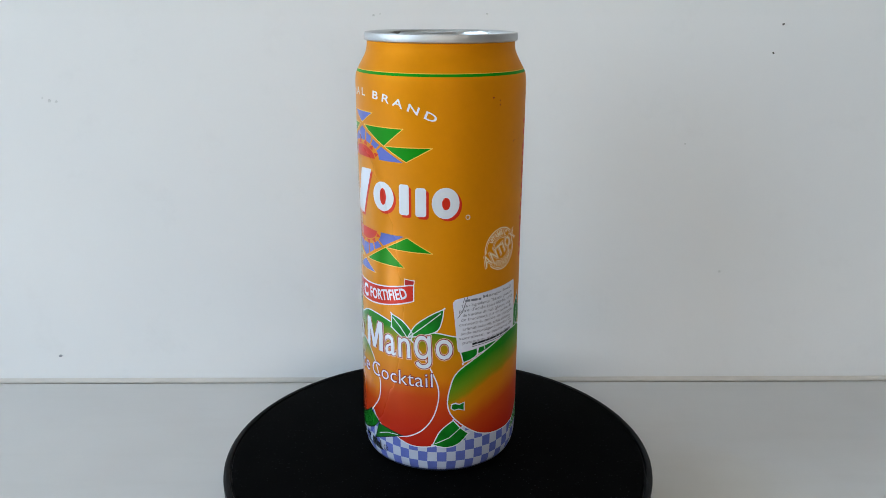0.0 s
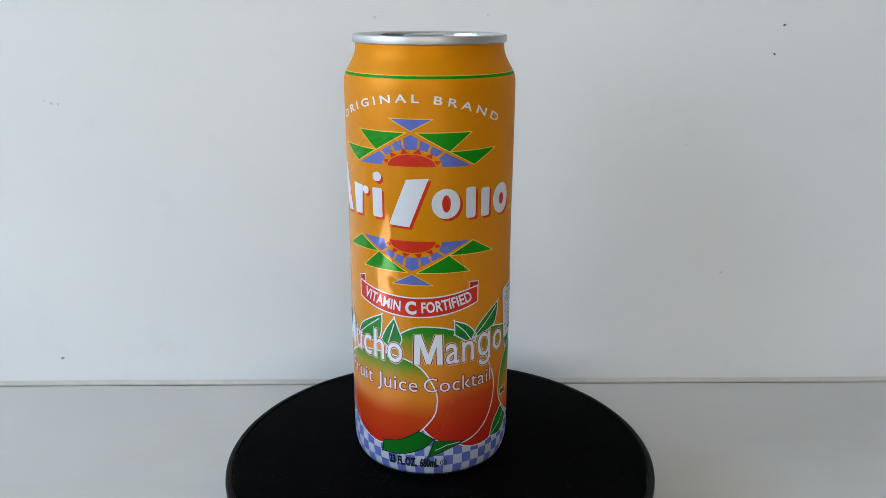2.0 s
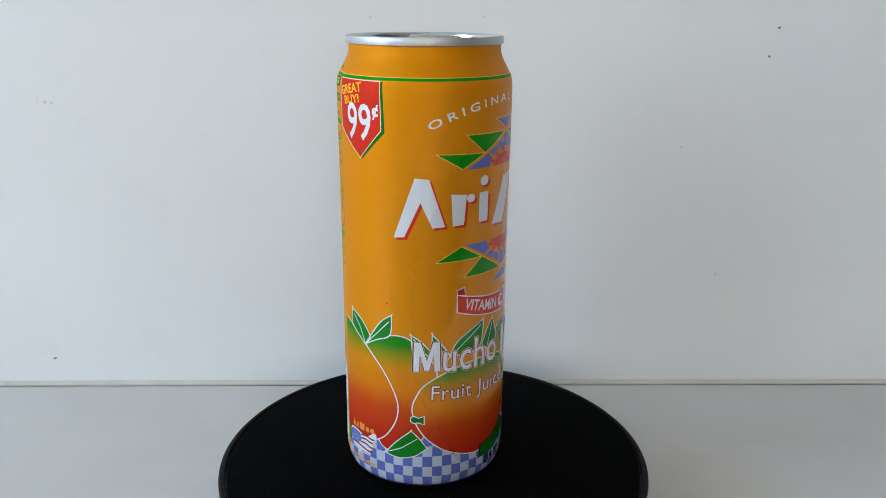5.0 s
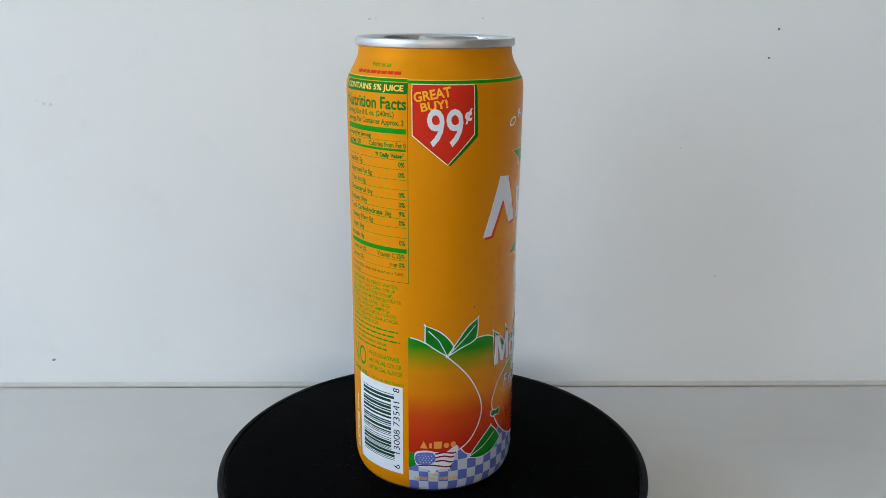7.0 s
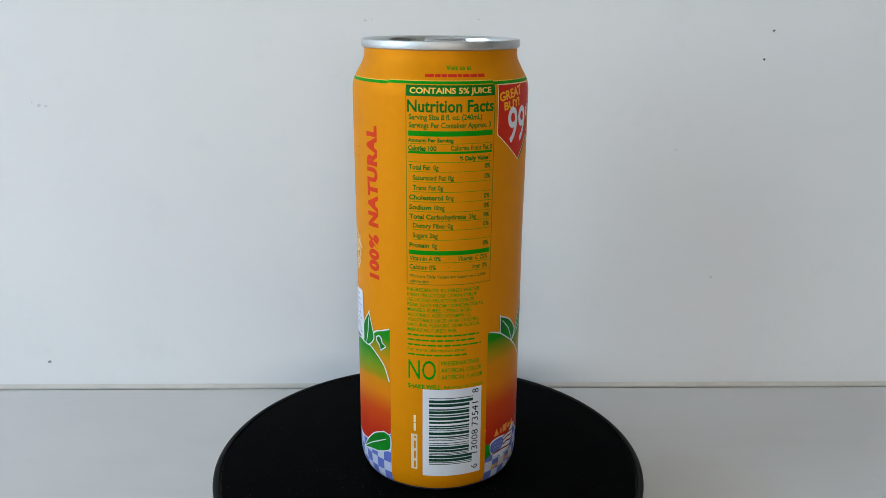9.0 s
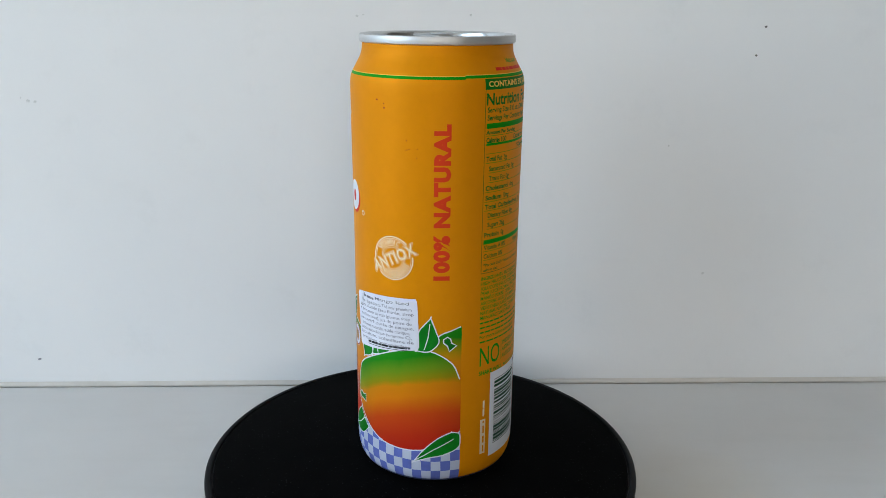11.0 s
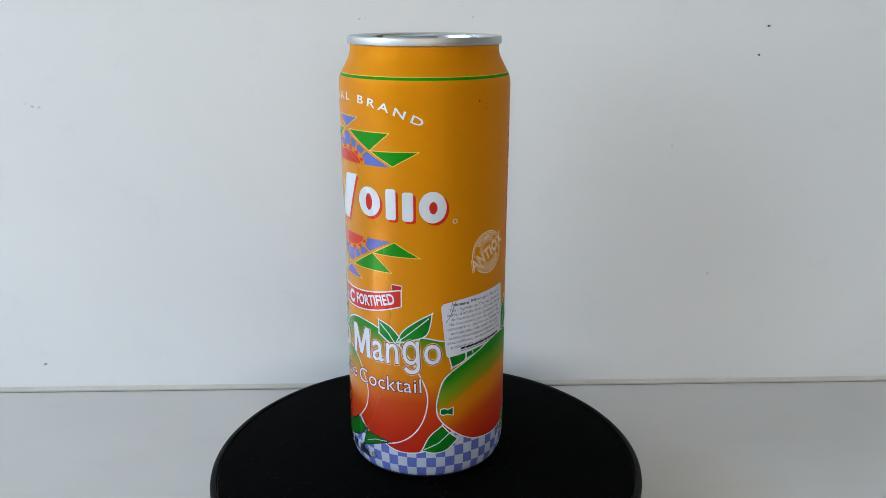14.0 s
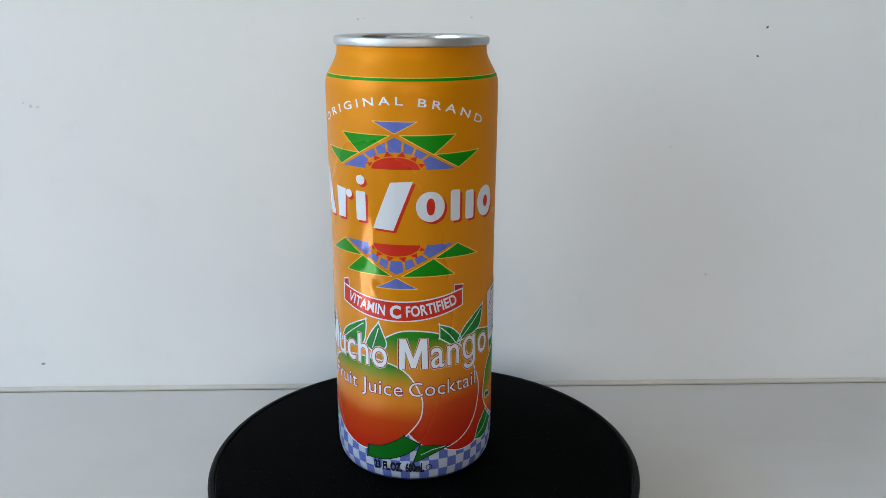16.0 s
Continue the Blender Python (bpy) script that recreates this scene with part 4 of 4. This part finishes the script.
def round_seal():
    u, z = 69.9, 105.8
    Art().ring(u, z, 9.0, 9.45).ring(u, z, 8.35, 8.6).ring(u, z, 5.3, 5.55).ring(u, z, 4.6, 4.8).done("seal_ring", CREAM, 1, "cream printed seal")
    for body, r, a0, a1, flip in (("VITAMIN C", 6.0, 152, 62, False), ("ANTIOXIDANT", 7.9, 226, 346, True)):
        art = Art()
        art.text(body, 0, 1, 0, 1.0, 0.03)

        def bend(x, y, r=r, a0=a0, a1=a1, flip=flip):
            a = radians(a0 + (a1 - a0) * x)
            q = r - y * 2.0 if flip else r + y * 2.0
            return u + q * math.cos(a), z + q * math.sin(a)

        art.warp(bend).done("seal_lettering", CREAM, 1)
    ca, sa = math.cos(radians(27)), math.sin(radians(27))
    tilt = lambda a, b: (u + (a - u) * ca - (b - z) * sa, z + (a - u) * sa + (b - z) * ca)
    Art().rect(u - 9.8, u + 10.0, z - 2.9, z + 2.9).warp(tilt).done("seal_band", ORANGE, 2)
    for bold, mat, layer, grow in ((0.075, CREAM, 3, 0.8), (0.05, ORANGE, 4, 0.5), (0.008, CREAM, 5, 0.0)):
        Art().text("ANTIOX", u - 10.9 - grow, u + 11.0 + grow, z - 2.3, 4.7, bold, 1.12).warp(tilt).done("seal_word", mat, layer, "cream capitals across the seal" if grow == 0 else "")


round_seal()


def sticker():
    pts = spline([(46.2, 83.8), (46.6, 85.3), (48.2, 86.3), (58.8, 87.8), (78.6, 89.1), (80.4, 88.6), (81.0, 87.0), (81.5, 78), (81.9, 68.6), (81.5, 67.0), (79.8, 66.0), (66, 63.7), (51.0, 61.6), (49.2, 61.8), (48.3, 63.2), (47.2, 74)], n=4)
    s = Art().poly(pts).done("sticker", PAPER, 20, "white paper importer's sticker, a little creased")
    lines = ["Mango Iced", "Tea - Ingr\u00e9dients: Th\u00e9 noir premium", "pure d'acide (eau filtr\u00e9e, sirop", "de fructose de ma\u00efs (glucose, sirop", "de fructose), jus de poire de",
             "concentr\u00e9, pur\u00e9e de mangue,", "ar\u00f4mes naturels, acide citrique,", "acide ascorbique (vitamine C),", "sucralose, ac\u00e9sulfame de", "potassium, voir emballage"]
    a = Art()
    for i, body in enumerate(lines):
        lo, hi = (60.0, 77.5) if i == 0 else (50.5 - 0.8 * (i % 3), 77.8 + 0.9 * ((i * 7) % 3))
        a.text(body, lo, hi, 84.4 - 2.12 * i + (0.9 if i == 0 else 0.0), 1.35, 0.004, turn=2.5)
    a.bars(51.5, 59.0, 84.8, 1.0, 3)
    a.done("sticker_lettering", GREY, 21, parent=s)
    Art().stroke([(52.6, 86.8), (51.4, 83.6), (50.3, 80.4), (48.2, 77.6)], 0.35).stroke([(51.2, 86.6), (50.6, 84.4)], 0.3).done("crease", GREY, 22, parent=s)
    Art().bars(55.0, 78.0, 0.0, 0.95, 8, 0.3).rect(55.0, 79.0, -0.75, -0.5).warp(lambda x, y: (x, 64.3 + y + (x - 55) * 0.085)).done("sticker_line", BLACK, 21, parent=s)


sticker()
Art().ellipse(63.1, 170.4, 0.4, 0.35, 10).ellipse(66.6, 169.1, 0.28, 0.28, 10).ellipse(66.7, 167.4, 0.35, 0.4, 10).ellipse(76.6, 155.2, 0.25, 0.25, 10).ellipse(77.6, 151.8, 0.3, 0.25, 10) \
    .ellipse(76.5, 151.4, 0.3, 0.25, 10).ellipse(81.0, 152.0, 0.28, 0.22, 10).ellipse(80.8, 148.3, 0.26, 0.26, 10).ellipse(-21, 84, 0.3, 0.3, 10).ellipse(-35, 164, 0.25, 0.3, 10) \
    .ellipse(-58, 88, 0.4, 0.3, 10).done("speck", MAROON, 1, "tiny dark print specks")


# ---- the text panel ----
def panel():
    A, B = 108.4, 144.4
    Art().rect(A, B, 174.8, 179.0).done("panel_heading", DEEP, 1, "dark green heading strip")
    Art().text("CONTAINS 5% JUICE", A + 1.6, B - 1.8, 175.9, 2.1, 0.025).done("heading_lettering", PALE, 2)
    Art().rect(A, A + 0.25, 98.8, 174.8).rect(B - 0.25, B, 98.8, 174.8).rect(A + 0.25, B - 0.25, 98.8, 99.05).done("panel_frame", DEEP, 1)
    Art().text("Nutrition Facts", 109.0, 143.8, 168.9, 4.4, 0.026).done("panel_title", DEEP, 1, "bold green title")
    L, R = 109.3, 143.6
    for z0, z1 in ((159.5, 161.6), (152.7, 153.7), (111.5, 113.4)):
        Art().rect(L, R, z0, z1).done("rule", GREEN, 1, "thick green printed rule")
    for z, a in ((156.5, L), (149.3, L), (145.5, L), (141.4, 111.0), (137.4, 111.0), (133.4, L), (129.4, L), (125.7, L), (121.9, 111.0), (117.8, 111.0), (108.3, L), (104.5, L)):
        Art().rect(a, R, z, z + 0.22).done("rule", GREEN, 1)
    bold, thin = Art(), Art()
    thin.text("Serving Size 8 fl. oz. (240mL)", 109.6, 138.6, 165.9, 2.0, 0.026).text("Servings Per Container Approx. 3", 109.6, 142.6, 162.8, 2.0, 0.026)
    bold.text("Amount Per Serving", 109.2, 127.2, 157.3, 1.4, 0.045).text("Calories", 109.3, 116.4, 153.9, 1.9, 0.048).text("% Daily Value*", 129.6, 142.8, 150.1, 1.6, 0.048)
    thin.text("100", 117.2, 120.6, 153.9, 1.9, 0.026).text("Calories from Fat 0", 126.0, 143.5, 154.1, 1.9, 0.026)
    rows = (("Total Fat", "0g", "0%", 146.4, 0, 8.6), ("", "Saturated Fat 0g", "0%", 142.3, 1.5, 0), ("", "Trans Fat 0g", "", 138.3, 1.5, 0), ("Cholesterol", "0mg", "0%", 134.3, 0, 13.6),
            ("Sodium", "10mg", "0%", 130.3, 0, 9.0), ("Total Carbohydrate", "26g", "9%", 126.5, 0, 23.0), ("", "Dietary Fiber 0g", "0%", 122.8, 1.5, 0), ("", "Sugars 26g", "", 118.8, 1.5, 0),
            ("Protein", "0g", "0%", 114.6, 0, 8.2))
    for head, tail, pc, z, inset, w in rows:
        u = 109.6 + inset
        if head:
            bold.text(head, u, u + w, z, 1.85, 0.034)
            u += w + 1.2
        thin.text(tail, u, u + 1.02 * len(tail), z, 1.85, 0.026)
        if pc:
            bold.text(pc, 140.2, 142.9, z + 0.2, 1.85, 0.03)
    thin.text("Vitamin A 0%", 109.6, 122.6, 109.1, 1.85, 0.024).text("Vitamin C 25%", 129.4, 142.6, 109.1, 1.85, 0.024).text("Calcium 0%", 109.6, 120.6, 105.4, 1.85, 0.024)
    thin.text("Iron 0%", 135.8, 142.6, 105.4, 1.85, 0.024).ellipse(126, 110, 0.2, 0.2, 8).ellipse(126, 106.3, 0.2, 0.2, 8)
    thin.text("*Percent Daily Values are based on a 2,000", 109.6, 142.0, 101.8, 1.25, 0.018).text("calorie diet.", 109.6, 118.0, 99.6, 1.25, 0.018)
    bold.done("bold_lettering", DEEP, 1, "small bold green lettering")
    thin.done("fine_lettering", DEEP, 1, "fine green lettering")
    para = ["INGREDIENTS: FILTERED WATER,", "HIGH FRUCTOSE CORN SYRUP", "(GLUCOSE-FRUCTOSE SYRUP),", "PEAR JUICE FROM CONCENTRATE,", "MANGO PUREE, CITRIC ACID,", "ASCORBIC ACID (VITAMIN C),",
            "VEGETABLE JUICE (FOR COLOR),", "NATURAL FLAVORS, GUM ACACIA.", "MANUFACTURED FOR", None, None, None, "For more information about", None]
    ends = (139.6, 138.2, 137.4, 141.4, 136.0, 135.6, 139.2, 139.8, 129.6, 139.4, 137.4, 140.4, 133.6, 134.0)
    ing = Art()
    for k, (body, end) in enumerate(zip(para, ends)):
        z = 95.8 - 2.2 * k
        if body:
            ing.text(body, 108.6, end, z, 1.5, 0.018)
        else:
            ing.bars(108.6, end, z + 0.2, 0.75, 40 + k)
    ing.text("PRESERVATIVES", 123.0, 139.8, 63.2, 1.9, 0.018).text("ARTIFICIAL COLOR", 123.0, 141.0, 60.0, 1.9, 0.018).text("ARTIFICIAL FLAVOR", 123.0, 141.6, 56.8, 1.9, 0.018)
    ing.rect(122.0, 122.25, 56.4, 65.8).text("Refrigerate After Opening", 124.4, 142.0, 52.6, 1.2, 0.018)
    ing.done("ingredient_lettering", GREEN, 1, "thin green ingredient lettering")
    Art().text("NO", 108.9, 120.9, 56.6, 8.6, 0.004).text("SHAKE WELL", 108.6, 123.0, 52.2, 1.9, 0.03).done("slogan", GREEN, 1, "tall thin green letters")
    Art().text("Visit us at", 124.2, 135.4, 184.5, 1.7, 0.026).done("address_heading", GREEN, 1)
    Art().bars(115.6, 141.4, 181.8, 1.2, 77, 0.3).done("address_line", RED, 1, "red printed line")
    Art().text("100% NATURAL", 93.9, 93.9 + 64.4, 97.6, 5.7, 0.062, 1.12, turn=90).done("vertical_lettering", ink("orange_red_ink", (0.62, 0.045, 0.012), metal=0.15), 1, "red upright lettering")


panel()


def barcode():
    b = Art().rect(115.2, 141.3, 10.6, 52.0).done("barcode", WHITE, 1, "white barcode field")
    rnd = random.Random(13)
    dark = ink("barcode_ink", (0.012, 0.055, 0.035))
    z = 16.2
    k = 0
    while z < 48.4:
        w = rnd.choice((0.33, 0.33, 0.66, 0.66, 0.99, 1.32))
        if k < 2 or z > 47.2 or 31.4 < z < 32.8:
            w = 0.33
        Art().rect(118.0, 137.2 if (k < 4 or z > 45.6) else 135.6, z, min(z + w, 48.8)).done("bar", dark, 2, parent=b)
        z += w + rnd.choice((0.33, 0.33, 0.5, 0.66, 0.99))
        k += 1
    n = Art()
    for body, z, w in (("6", 12.6, 2.0), ("13008", 20.0, 11.6), ("73541", 33.2, 11.6), ("8", 49.2, 2.0)):
        n.text(body, 139.8, 139.8 + w, z, 3.0, 0.0, turn=90)
    n.done("barcode_lettering", BLACK, 2, parent=b)
    Art().rect(110.0, 112.9, 13.4, 30.4).done("code_field", ink("code_field_ink", (0.72, 0.60, 0.40), metal=0.1), 1, "pale code field")
    Art().bars(0, 15.4, 0, 0.9, 5, 1.3).warp(lambda x, y: (112.2 - y, 14.2 + x)).done("code_mark", ORANGE, 2)
    Art().bars(0, 7.5, 0, 1.0, 6, 0.3).warp(lambda x, y: (112.2 - y, 32.0 + x)).done("code_mark", CREAM, 1)


barcode()


# ---- what moves ----
def motions():
    """The platter turns once in 14 seconds, and the can rides on it, set a little off its axis."""
    walk(can, [(t, pose(x * MM, y * MM, TOP, 0, 0, turn)) for t, x, y, turn in CAN_TURN])
    walk(platter, [(t, pose(0, 0, TOP, 0, 0, turn)) for t, x, y, turn in CAN_TURN])


motions()
